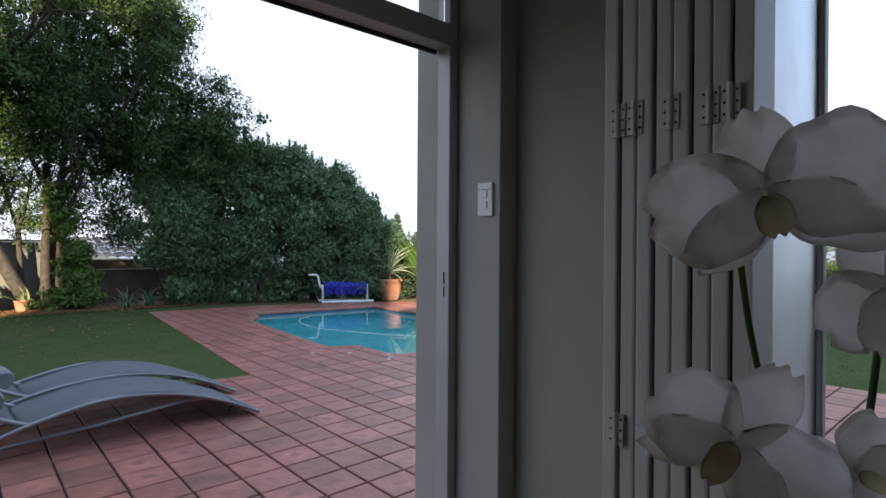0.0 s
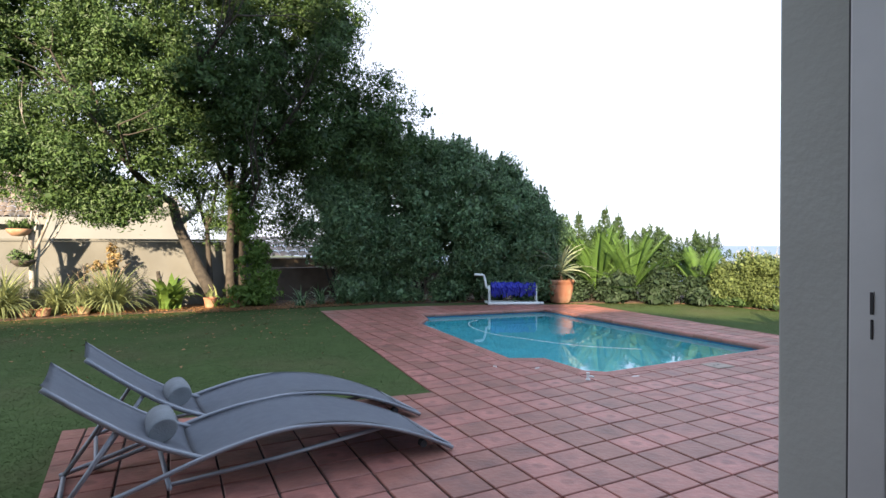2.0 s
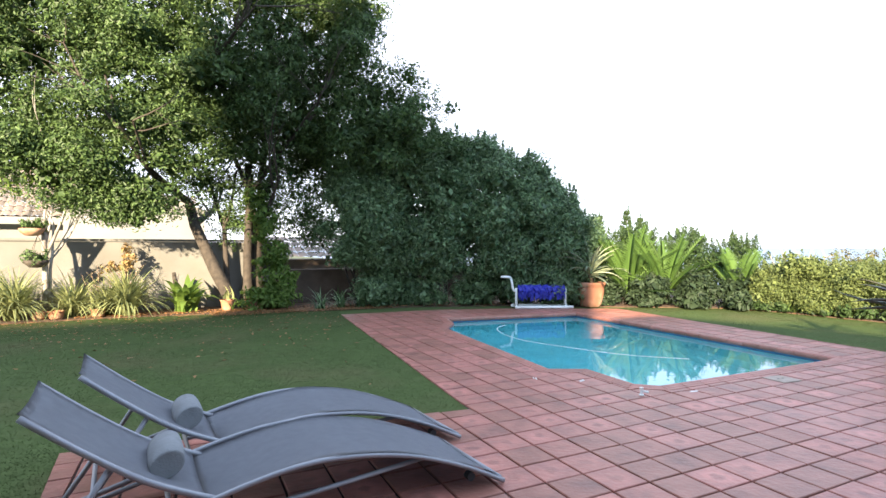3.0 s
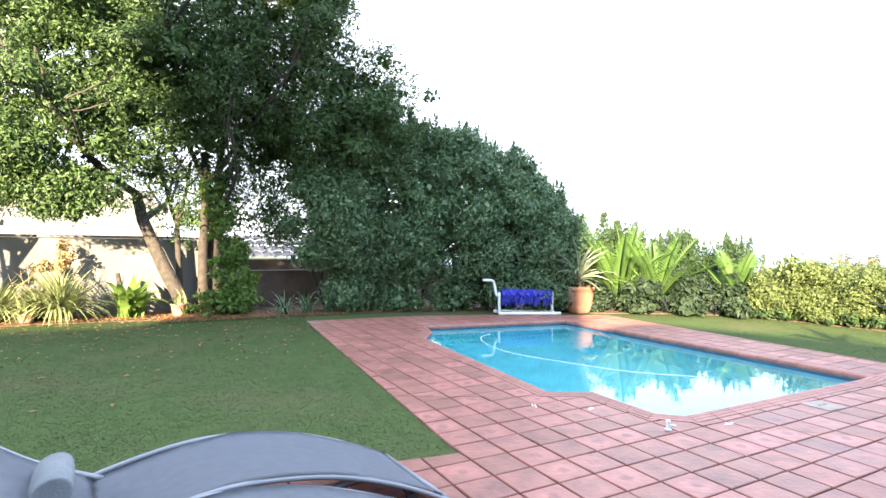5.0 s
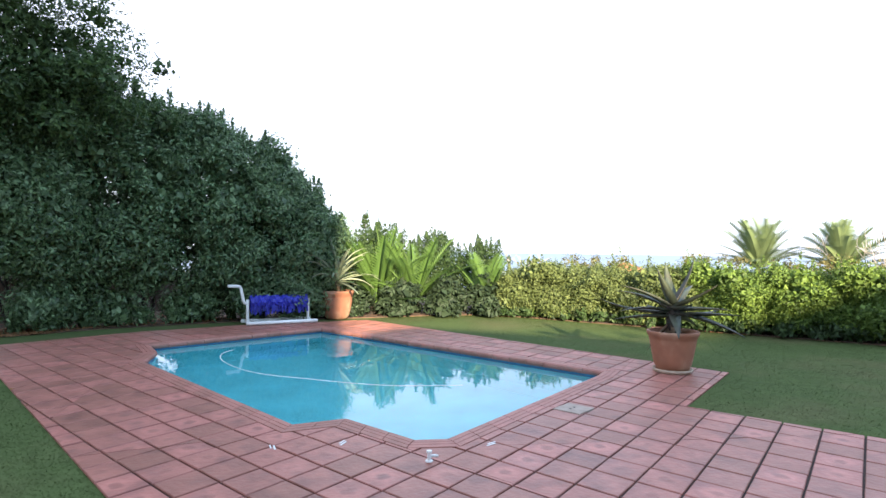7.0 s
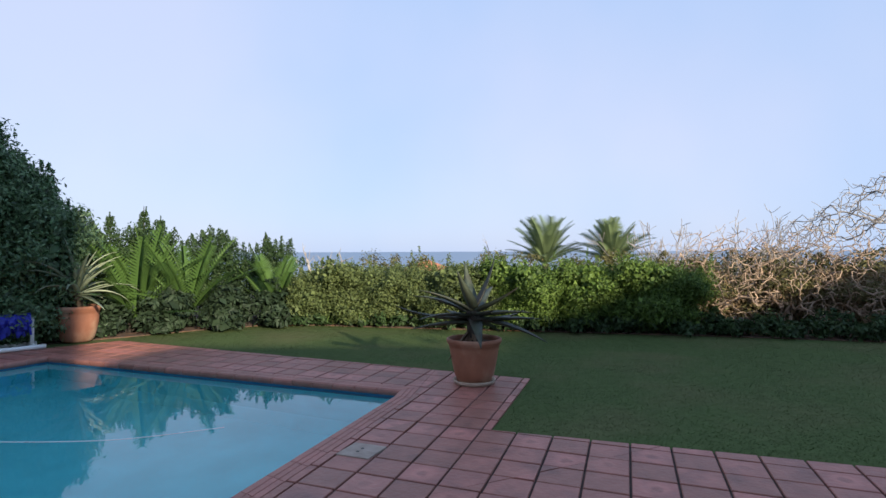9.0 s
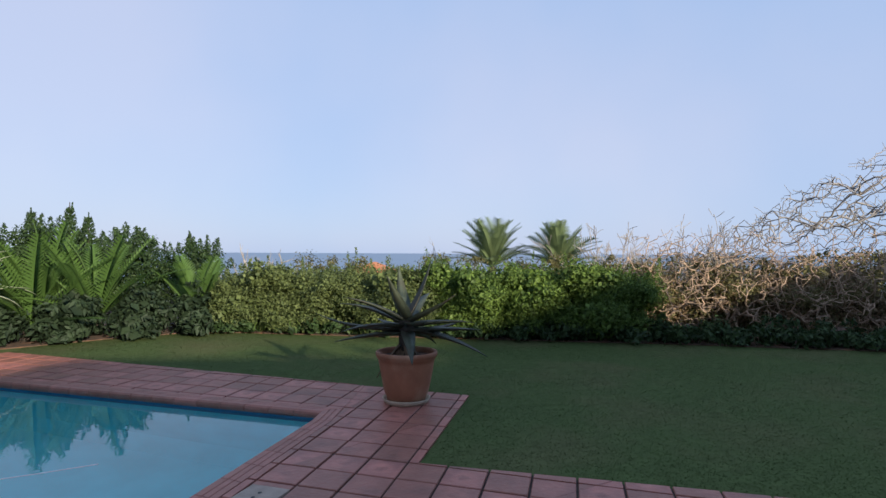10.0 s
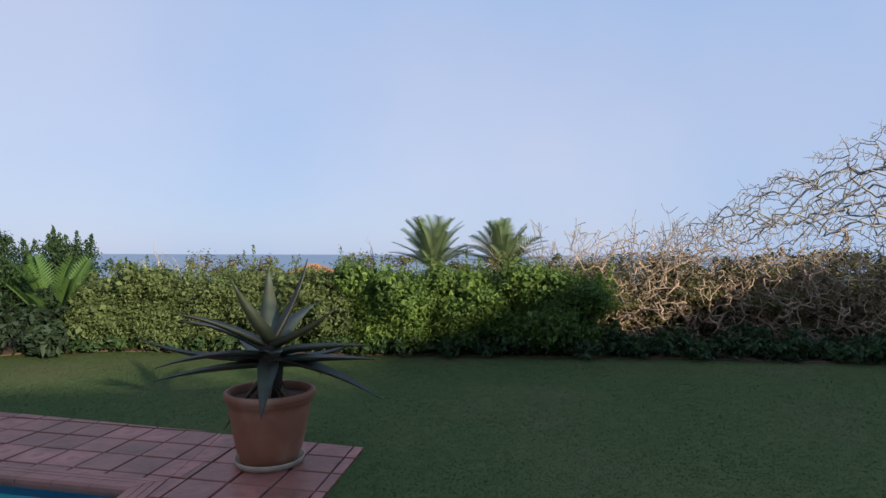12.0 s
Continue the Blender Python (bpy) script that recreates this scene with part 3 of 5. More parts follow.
tagged(part("ceiling", box(-14, -6.3, 2.75, 1.32, 1.7, 2.85), M_CEILING), "plain white ceiling", "ceiling", kind="structure")
tagged(part("floor", box(-14, -6.3, -0.13, 1.12, 1.72, -0.004), M_FLOOR_IN), "brown tiled floor inside the sunroom", "floor", kind="structure")

# unseen roofs that block the sun: low wing, two-storey block, sunroom, and a wing behind
def block(name, x0, x1, y0, y1, eave, ridge, label):
    bm = box(x0, y0, 2.86, x1, y1, eave) if eave > 2.95 else bmesh.new()
    ym = (y0 + y1) / 2
    p = [(x0, y0, eave), (x0, ym, ridge), (x0, y1, eave), (x1, y0, eave), (x1, ym, ridge), (x1, y1, eave)]
    v = [bm.verts.new((x, y, z + 0.004)) for x, y, z in p]
    for f in ((0, 3, 4, 1), (1, 4, 5, 2), (0, 1, 2), (3, 5, 4), (0, 2, 5, 3)):
        bm.faces.new([v[i] for i in f])
    tagged(part(name, bm, M_ROOF), label, "roof", kind="structure")


# extents and ridges chosen by where their shadows end; all but the sunroom's are added
block("roof_west", -24, -8.81, -7.2, 1.75, 2.86, 5.9, "unseen low tiled roof added to shade the west lawn")
block("roof_block", -8.8, -4.0, -2.8, 1.75, 9.6, 10.6, "unseen tall tiled block added to shade tree and shrubs")
block("roof_room", -3.99, 1.35, -7.2, 1.75, 2.86, 3.35, "unseen tiled sunroom roof, ridge set for the lawn's shadow")
block("roof_wing", 1.36, 9.0, -10.5, -5.0, 2.86, 3.3, "unseen tiled roof added to shade the far hedge")
block("roof_back", -4.99, 1.35, -10.5, -7.21, 2.86, 5.5, "unseen tiled roof added to shade the south lawn")
# unseen walls added so that the two rear sun blockers don't float
wall("wall_back", -4.98, -10.4, -0.1, 1.34, -7.25, 2.855, M_PLASTER, "unseen plastered wall carrying the added back shade roof")
wall("wall_wing", 1.36, -10.4, -0.1, 8.9, -5.1, 2.855, M_PLASTER, "unseen plastered wall carrying the added rear shade roof")

# door frame with its transom
frame_ob = tagged(thing("door_1", Matrix.Identity(4), "open grey aluminium door frame with a glazed transom", "door", kind="structure"), "", "")
FY0, FY1 = 1.47, 1.54
part("jamb", box(DX - 0.045, FY0, -0.004, DX - 0.002, FY1, 2.42, 0.004), M_ALU, frame_ob)
part("seal", box(DX - 0.03, FY1, 0.0, DX - 0.002, FY1 + 0.010, 2.42), M_RUBBER, frame_ob, "black rubber seal")
part("jamb", box(-2.198, FY0, -0.004, -2.155, FY1, 2.42, 0.004), M_ALU, frame_ob)
part("transom_rail", box(-2.153, FY0 - 0.01, HEAD, DX - 0.047, FY1, HEAD + 0.085, 0.006), M_ALU, frame_ob)
part("seal", box(-2.153, FY1 + 0.001, HEAD - 0.012, DX - 0.047, FY1 + 0.014, HEAD + 0.02), M_RUBBER, frame_ob, "black rubber seal")
part("head_rail", box(-2.153, FY0, 2.375, DX - 0.047, FY1, 2.419, 0.004), M_ALU, frame_ob)
g = part("transom_pane", box(-2.153, 1.50, HEAD + 0.085, DX - 0.047, 1.506, 2.375), M_GLASS, frame_ob, "clear glass")
g.visible_shadow = False
bm = box(DX - 0.0475, 1.493, 1.115, DX - 0.0452, 1.499, 1.16)
box(DX - 0.0475, 1.494, 1.065, DX - 0.0452, 1.498, 1.105, bm=bm)
part("strike_plate", bm, M_RUBBER, frame_ob, "dark latch slots")

# light switch on the pier
sw = thing("light_switch", pose(DX, 1.315, 1.435), "white plastic light switch on the plaster pier", "light switch")
part("plate", box(-0.011, -0.036, -0.062, 0.0, 0.036, 0.062, 0.003), M_WHITE_PLASTIC, sw)
part("rocker", box(-0.015, -0.012, 0.008, -0.010, 0.012, 0.034, 0.002), M_WHITE_PLASTIC, sw)
part("rocker", box(-0.015, -0.012, -0.034, -0.010, 0.012, -0.008, 0.002), M_WHITE_PLASTIC, sw)
part("seam", box(-0.0115, -0.030, 0.036, -0.0112, 0.030, 0.038), M_RUBBER, sw)


# ---- sun loungers ----
def lounger(m, label):
    ob = thing("sun_lounger", m, label, "sun lounger", "loungers on the terrace")
    w = 0.325
    seat_ctrl = [(1.02, 0.045), (0.8, 0.140), (0.5, 0.240), (0.2, 0.284), (0.0, 0.272), (-0.2, 0.230), (-0.40, 0.180)]
    arch = smooth_line([(1.05, 0, 0.016), (0.8, 0, 0.137), (0.5, 0, 0.237), (0.2, 0, 0.281), (-0.05, 0, 0.275), (-0.35, 0, 0.21), (-0.7, 0, 0.10), (-1.0, 0, 0.016)], 40)
    for s in (-1, 1):
        tube("side_rail", arch + (0, s * w, 0), 0.013, M_FRAME, ob, "bent silver tube rail")
        back = smooth_line([(-0.36, s * (w - 0.035), 0.19), (-0.6, s * (w - 0.035), 0.30), (-0.82, s * (w - 0.035), 0.45), (-1.03, s * (w - 0.035), 0.615)], 12)
        tube("back_rail", back, 0.014, M_FRAME, ob)
        tube("brace", [(-0.52, s * (w - 0.06), 0.08), (0.0, s * (w - 0.06), 0.120), (0.62, s * (w - 0.06), 0.19)], 0.012, M_FRAME, ob)
        tube("leg", [(-0.74, s * (w - 0.05), 0.385), (-0.86, s * (w - 0.05), 0.2), (-0.99, s * (w - 0.05), 0.012)], 0.012, M_FRAME, ob)
        bm = lathe([(0.0, -0.02), (0.022, -0.02), (0.022, 0.02), (0.0, 0.02)], 12)
        bmesh.ops.transform(bm, matrix=pose(0.86, s * (w - 0.03), 0.065, 90), verts=bm.verts)
        part("foot", bm, M_RUBBER, ob, "small black foot")
    for x, z in ((1.03, 0.035), (-0.52, 0.085), (-0.98, 0.02)):
        tube("cross_bar", [(x, -w, z), (x, 0, z), (x, w, z)], 0.012, M_FRAME, ob)

    def sling(name, line, half, sag, thick=0.006):
        bm = bmesh.new()
        ny = 9
        rows = []
        for k, (x, z) in enumerate(line):
            row = []
            for i in range(ny):
                y = -half + 2 * half * i / (ny - 1)
                q = 1 - (y / half) ** 2
                row.append(bm.verts.new((x, y, z - sag * q)))
            rows.append(row)
        fs = [bm.faces.new((a[i], a[i + 1], b[i + 1], b[i])) for a, b in zip(rows, rows[1:]) for i in range(ny - 1)]
        bmesh.ops.solidify(bm, geom=fs, thickness=thick)
        return part(name, bm, M_SLING, ob, "taut grey woven sling", smooth=True)

    s = smooth_line([(x, 0, z) for x, z in seat_ctrl], 26)
    sling("seat_sling", [(p[0], p[2] + 0.011) for p in s], w + 0.006, 0.020)
    b = smooth_line([(-0.40, 0, 0.195), (-0.6, 0, 0.30), (-0.82, 0, 0.45), (-1.035, 0, 0.622)], 14)
    sling("back_sling", [(p[0], p[2] + 0.013) for p in b], w - 0.028, 0.024)
    # bolster
    bm = bmesh.new()
    prof = [(0.0, -0.165), (0.066, -0.168), (0.0665, -0.168), (0.0735, -0.163), (0.074, -0.1625), (0.079, -0.08), (0.080, 0.0), (0.079, 0.08), (0.074, 0.1625), (0.0735, 0.163), (0.0665, 0.168), (0.066, 0.168), (0.0, 0.165)]
    lathe(prof, 20, bm)
    bmesh.ops.transform(bm, matrix=pose(-0.535, 0, 0.315, 90, 0, 0) @ pose(0, 0, 0, 0, 0, 32) @ Matrix.Diagonal((0.98, 0.76, 0.92, 1)), verts=bm.verts)
    p = part("head_bolster", bm, M_PILLOW, ob, "rolled grey head cushion", smooth=True)
    part("seam", lathe([(0.0745, -0.003), (0.079, -0.003), (0.079, 0.003), (0.0745, 0.003)], 20), M_SLING, p).matrix_local = pose(-0.535, 0.138, 0.315, 90) @ pose(0, 0, 0, 0, 0, 32) @ Matrix.Diagonal((0.95, 0.73, 1, 1))
    return ob


lounger(pose(0.135, 4.285, 0, 0, 0, 1), "grey sling lounger with silver arched rails and bolster")
lounger(pose(0.265, 4.98, 0, 0, 0, 2), "grey sling lounger beside the lawn with a head bolster")


# ---- pots with aloes ----
def aloe_leaf(name, rng, length, width, lift, curl, parent, m, material):
    """A thick channelled leaf that tapers to a point and arches over."""
    n = 9
    bm = bmesh.new()
    rows = []
    x, z, a = 0.0, 0.0, lift
    for k in range(n):
        f = k / (n - 1)
        wd = width * (1 - f ** 1.6) * (0.75 + 0.5 * min(1, f * 4)) * 0.5 + 0.002
        th = 0.022 * (1 - f) + 0.003
        c, s = math.cos(a), math.sin(a)
        rows.append([bm.verts.new(p) for p in ((x - s * wd * 0.35, -wd, z + c * wd * 0.35), (x, 0, z), (x - s * wd * 0.35, wd, z + c * wd * 0.35), (x + s * th, 0, z - c * th))])
        step = length / (n - 1)
        x, z = x + c * step, z + s * step
        a -= curl / (n - 1) * (0.5 + 1.2 * f)
    for r, q in zip(rows, rows[1:]):
        for i in range(4):
            bm.faces.new((r[i], r[(i + 1) % 4], q[(i + 1) % 4], q[i]))
    bm.faces.new(rows[0])
    bm.faces.new(rows[-1][::-1])
    ob = part(name, bm, material, parent, smooth=True)
    ob.matrix_local = m
    return ob


def aloe(m, label, seed, count, stem, length, droop, material=None, open_crown=False):
    rng = np.random.default_rng(seed)
    ob = thing("aloe_plant", m, label, "aloe")
    tube("stem", [(0, 0, -0.02), (0.01, 0, stem * 0.5), (0, 0.01, stem)], [0.065, 0.075, 0.06], M_BARK, ob, "woody brown stem")
    for k in range(count):
        f = k / count
        yaw = k * 137.5 + rng.uniform(-15, 15)
        lift = 1.35 - 1.5 * (1 - f) ** (0.9 if droop < 1 else 0.55) * droop + rng.uniform(-0.2, 0.2) * (1 + droop)
        ln = length * rng.uniform(0.75, 1.1) * (0.8 + 0.25 * (1 - abs(2 * f - 1)))
        bend = rng.uniform(0.2, 1.0 + 0.5 * droop)
        if open_crown:             # lower leaves reach out level and lift their tips, upper ones stand
            lift = -0.04 + 1.0 * f ** 2.8 + rng.uniform(-0.16, 0.22)
            bend = rng.uniform(-0.55, 0.5) if f > 0.25 else rng.uniform(-0.3, 0.45)
        aloe_leaf("leaf", rng, ln, (0.108 if open_crown else 0.085) * rng.uniform(0.75, 1.2), lift, bend, ob, pose(0, 0, stem * (0.62 + 0.42 * f), 0, 0, yaw), material or M_ALOE)
    # withered skirt
    for k in range(14):
        aloe_leaf("dry_leaf", rng, length * rng.uniform(0.3, 0.6), 0.045, -0.7 - rng.uniform(0, 0.5), rng.uniform(0.2, 0.6), ob, pose(0, 0, stem * rng.uniform(0.4, 0.7), 0, 0, k * 40 + rng.uniform(-15, 15)), M_DRY)
    return ob


M_DRY = mat("withered_leaf", (0.15, 0.10, 0.06), 0.9, vary=0.3, scale=12)


def pot(m, label, radius, height, saucer, belly=1.0):
    ob = thing("terracotta_pot", m, label, "flower pot")
    z0 = 0.045 if saucer else 0.0
    if saucer:
        part("saucer", lathe([(0.0, 0.0), (radius * 0.70, 0.0), (radius * 0.78, 0.04), (radius * 0.75, 0.042), (radius * 0.68, 0.016), (0, 0.014)], 32), M_SAUCER, ob, "pale worn saucer", smooth=True)
    r, h = radius, height
    prof = [(0, z0 - 0.025 if saucer else 0.0), (r * 0.62, z0 - 0.025 if saucer else 0.0), (r * 0.66, z0 + 0.02)]
    for k in range(1, 8):
        f = k / 8
        prof.append((r * (0.66 + 0.26 * f ** 0.8) * (1 + (belly - 1) * math.sin(math.pi * f)), z0 + h * 0.86 * f))
    prof += [(r * 0.92, z0 + h * 0.84), (r * 0.955, z0 + h * 0.855), (r * 0.95, z0 + h * 0.875), (r * 0.985, z0 + h * 0.90), (r, z0 + h * 0.94), (r, z0 + h * 0.985), (r * 0.975, z0 + h), (r * 0.90, z0 + h), (r * 0.88, z0 + h * 0.94), (r * 0.86, z0 + h * 0.7)]
    part("body", lathe(prof, 36), M_TERRACOTTA, ob, smooth=True)
    part("soil", lathe([(0, z0 + h * 0.90), (r * 0.5, z0 + h * 0.90), (r * 0.885, z0 + h * 0.88)], 24), M_SOIL, ob, "dark potting soil", smooth=True)
    return z0 + h * 0.9


M_SAUCER = mat("worn_saucer", (0.48, 0.38, 0.28), 0.85, vary=0.2, scale=10)
top = pot(pose(6.87, 4.65, 0), "ribbed terracotta pot on a saucer at the lawn corner", 0.262, 0.385, True)
aloe(pose(6.87, 4.65, top), "dark green aloe with long spreading leaves", 11, 19, 0.30, 0.78, 1.1, None, True)
top = pot(pose(7.72, 10.72, 0), "large bellied terracotta pot behind the pool", 0.30, 0.50, False, 1.06)
aloe(pose(7.72, 10.72, top), "pale green aloe with drooping narrow leaves", 12, 34, 0.28, 0.95, 0.85, M_ALOE_PALE)

# ---- pool cover reel ----
reel = thing("pool_cover_reel", pose(6.62, 10.93, 0, 0, 0, -22), "white pipe pool reel with a blue rolled cover", "pool reel")
for x in (-0.5, 0.5):
    tube("base_pipe", [(x, -0.22, 0.03), (x, 0, 0.03), (x, 0.22, 0.03)], 0.03, M_PVC, reel)
    tube("upright", [(x, 0, 0.03), (x, 0, 0.2), (x, 0, 0.40)], 0.026, M_PVC, reel)
for y in (-0.2, 0.2):
    tube("base_pipe", [(-0.56, y, 0.032), (0, y, 0.032), (0.6, y, 0.032)], 0.03, M_PVC, reel)
tube("crank", smooth_line([(-0.5, 0, 0.34), (-0.56, 0, 0.36), (-0.59, 0, 0.5), (-0.62, 0, 0.6), (-0.68, -0.02, 0.62), (-0.82, -0.03, 0.625)], 14), 0.024, M_PVC, reel, "bent white crank handle")
rng = np.random.default_rng(5)
bm = bmesh.new()
rows = []
for k in range(40):
    x = -0.47 + 0.94 * k / 39
    rows.append([bm.verts.new((x + rng.normal() * 0.004, (0.1 + rng.normal() * 0.012) * math.cos(t), 0.355 + (0.1 + rng.normal() * 0.014) * math.sin(t))) for t in np.linspace(0, 2 * math.pi, 14, endpoint=False)])
for a, b in zip(rows, rows[1:]):
    for i in range(14):
        bm.faces.new((a[i], a[(i + 1) % 14], b[(i + 1) % 14], b[i]))
for k in range(150):
    x, y = rng.uniform(-0.46, 0.46), rng.choice((-1, 1)) * rng.uniform(0.04, 0.1)
    d, l = rng.uniform(0.006, 0.014), rng.uniform(0.06, 0.17)
    z = 0.355 - math.sqrt(max(0, 0.01 - y * y)) * 0.6
    v = [bm.verts.new(p) for p in ((x - d, y, z + 0.03), (x + d, y, z + 0.03), (x + d * 0.7 + rng.normal() * 0.012, y * 1.05, z - l), (x - d * 0.7 + rng.normal() * 0.012, y * 1.05, z - l))]
    bm.faces.new(v)
part("rolled_cover", bm, M_BLUE, reel, "crumpled blue pool cover")

# ---- floating hose of the pool cleaner ----
hose = smooth_line([(4.85, 9.5, 0), (4.6, 9.35, 0), (4.38, 9.0, 0), (4.24, 8.5, 0), (4.22, 8.0, 0), (4.38, 7.45, 0), (4.55, 6.95, 0), (4.75, 6.57, 0), (5.16, 6.13, 0)], 80) + (0, 0, WATER_Z - 0.004)
tagged(tube("pool_hose", hose, 0.007, M_PVC), "white floating cleaner hose on the pool water", "hose")

# ---- small fittings in the paving ----
ob = thing("drain_cover", pose(4.83, 4.82, 0, 0, 0, -4), "pale concrete inspection cover set in the paving", "drain cover")
part("lid", box(-0.118, -0.115, -0.01, 0.118, 0.115, 0.0065, 0.003), M_CONCRETE, ob)
for x in (-0.03, 0.03):
    part("lift_hole", lathe([(0, 0.0075), (0.011, 0.0075), (0.011, 0.005)], 10), M_RUBBER, ob).matrix_local = pose(x, 0.01, 0)
ob = thing("hose_fitting", pose(3.2, 4.97, 0.004), "small grey tap fitting standing on the paving", "tap")
part("body", lathe([(0, 0), (0.022, 0), (0.022, 0.008), (0.012, 0.012), (0.012, 0.05), (0.016, 0.052), (0.016, 0.065), (0, 0.067)], 12), M_PVC, ob)
tube("spout", [(0, 0, 0.03), (0.03, -0.01, 0.03), (0.055, -0.02, 0.022)], 0.009, M_PVC, ob)
for k, (x, y, a) in enumerate(((3.11, 5.60, 20), (3.70, 4.86, -10), (2.78, 5.87, 60))):
    ob = thing("paint_mark", pose(x, y, 0.004, 0, 0, a), "worn white paint mark on a paver", "mark", "paint marks")
    part("dab", box(-0.05, -0.012, 0, 0.03, 0.0, 0.0012), M_WHITE_PLASTIC, ob)
    part("dab", box(-0.02, 0.01, 0, 0.05, 0.02, 0.0012), M_WHITE_PLASTIC, ob)

# ---- folded glazed doors at the side opening ----
def door_leaf(m, top_z, label):
    ob = thing("folding_door_leaf", m, label, "folding door")
    w, t = 0.49, 0.034
    part("stile", box(0, -t / 2, 0.02, 0.115, t / 2, top_z, 0.004), M_SHUTTER, ob)
    part("stile", box(w - 0.03, -t / 2, 0.02, w, t / 2, top_z, 0.004), M_ALU, ob)
    part("rail", box(0.115, -t / 2, 0.02, w - 0.03, t / 2, 0.16, 0.003), M_SHUTTER, ob)
    part("rail", box(0.115, -t / 2, top_z - 0.1, w - 0.03, t / 2, top_z, 0.003), M_SHUTTER, ob)
    part("pane", box(0.115, -0.004, 0.16, w - 0.03, 0.004, top_z - 0.1), M_OBSCURE, ob, "pale obscure glass")
    return ob


first = None
for k in range(8):
    m = pose(0.31 + 0.006 * (k % 2), 0.515 - k * 0.0385, 0)
    if first is None:
        first = thing("folding_shutter_leaf", m, "narrow white folding shutter leaf in a stack", "folding shutter", "folded shutter leaves")
        part("blade", box(0, -0.016, 0.02, 0.115, 0.016, 2.36, 0.005), M_SHUTTER, first)
        part("groove", box(0.02, -0.0185, 0.05, 0.026, -0.0162, 2.33), M_RUBBER, first)
    elif k < 7:
        copy_thing(first, m)
    else:
        door_leaf(m, 2.36, "white framed folding door leaf with obscure glass")
for k in range(7):
    for z in (1.53, 0.87, 2.15, 0.25):
        if (k + (z > 1.2)) % 2 == 0 or k % 3 == 0:
            y = 0.515 - (k + 0.5) * 0.0385
            h = thing("door_hinge", pose(0.31, y, z), "white painted butt hinge with dark screws", "hinge", "hinges of the folded leaves")
            part("leaf", box(-0.004, -0.017, -0.035, 0.002, 0.017, 0.035, 0.001), M_SHUTTER, h)
            part("knuckle", lathe([(0, -0.036), (0.006, -0.036), (0.006, 0.036), (0, 0.036)], 10), M_SHUTTER, h).matrix_local = pose(-0.005, 0, 0)
            for a in (-1, 1):
                for b in (-0.022, 0.0, 0.022):
                    part("screw", lathe([(0, 0.0), (0.0028, 0.0), (0.002, 0.0015), (0, 0.0015)], 8), M_RUBBER, h).matrix_local = pose(-0.004, a * 0.0115, b, 0, -90)
frame2 = thing("door_2", Matrix.Identity(4), "open aluminium frame of the side opening", "door", kind="structure")
part("jamb", box(0.90, 0.515, -0.004, 1.0, 0.558, 2.378, 0.004), M_ALU, frame2)
part("jamb", box(0.90, -3.598, -0.004, 1.0, -3.555, 2.378, 0.004), M_ALU, frame2)
part("head", box(0.90, -3.553, 2.335, 1.0, 0.513, 2.378, 0.004), M_ALU, frame2)

# ---- orchid on a side table ----
def petal(name, length, width, cup, parent, m, material):
    bm = bmesh.new()
    rows = []
    ph = 40 * length + 17 * width + m.to_euler().z * 2
    for i in range(12):
        f = i / 11
        w = width * math.sin(math.pi * (0.06 + 0.86 * f)) ** 0.6 * 0.5 * (1 + 0.05 * math.sin(11 * f + ph))
        rows.append([bm.verts.new((length * (f + 0.05 * math.sin(5 * a + ph) * f), w * a, cup * (f * f) * length + 0.22 * a * a * w + 0.05 * a * a * math.sin(13 * f + 4 * a + ph) * length + 0.02 * math.sin(7 * f + 3 * a + ph) * length)) for a in np.linspace(-1, 1, 9)])
    fs = [bm.faces.new((a[i], a[i + 1], b[i + 1], b[i])) for a, b in zip(rows, rows[1:]) for i in range(8)]
    bmesh.ops.solidify(bm, geom=fs, thickness=0.0012)
    ob = part(name, bm, material, parent, smooth=True)
    ob.matrix_local = m
    return ob


def orchid_flower(parent, place, towards, turn, size):
    root = new("flower")
    root.parent = parent
    q = Vector(towards).to_track_quat("Z", "Y").to_matrix().to_4x4()
    root.matrix_local = Matrix.Translation(place) @ q @ pose(0, 0, 0, 0, 0, turn)
    for a, l, w in ((0, 0.95, 1.05), (180, 0.95, 1.05), (90, 0.95, 0.62), (215, 0.9, 0.55), (325, 0.9, 0.55)):
        petal("petal", l * size * (1 + 0.12 * math.sin(a + turn)), w * size, 0.12 - 0.3 * math.sin(a * 1.7 + turn) ** 2, root, pose(0, 0, 0.004 if a in (0, 180) else 0, 0, 0, a), M_PETAL)
    petal("lip", 0.4 * size, 0.3 * size, 0.7, root, pose(0, 0, 0.006, 0, 0, 270), M_LIP)
    return root


table = thing("side_table", pose(-0.22, 0.0, 0), "small round wooden side table", "table")
part("top", lathe([(0, 0.66), (0.2, 0.66), (0.205, 0.67), (0.205, 0.685), (0.2, 0.69), (0, 0.69)], 28), M_BARK, table, smooth=False)
for a in range(3):
    tube("leg", [(0.14 * math.cos(a * 2.1), 0.14 * math.sin(a * 2.1), 0.66), (0.15 * math.cos(a * 2.1), 0.15 * math.sin(a * 2.1), 0.3), (0.17 * math.cos(a * 2.1), 0.17 * math.sin(a * 2.1), -0.004)], 0.014, M_BARK, table)
orchid = thing("orchid", pose(-0.22, 0.0, 0.69), "white moth orchid in a pot on the side table", "orchid")
part("pot", lathe([(0, 0.0), (0.05, 0.0), (0.065, 0.12), (0.07, 0.12), (0.07, 0.13), (0.06, 0.13), (0.055, 0.1), (0, 0.1)], 24), M_WHITE_PLASTIC, orchid, smooth=True)
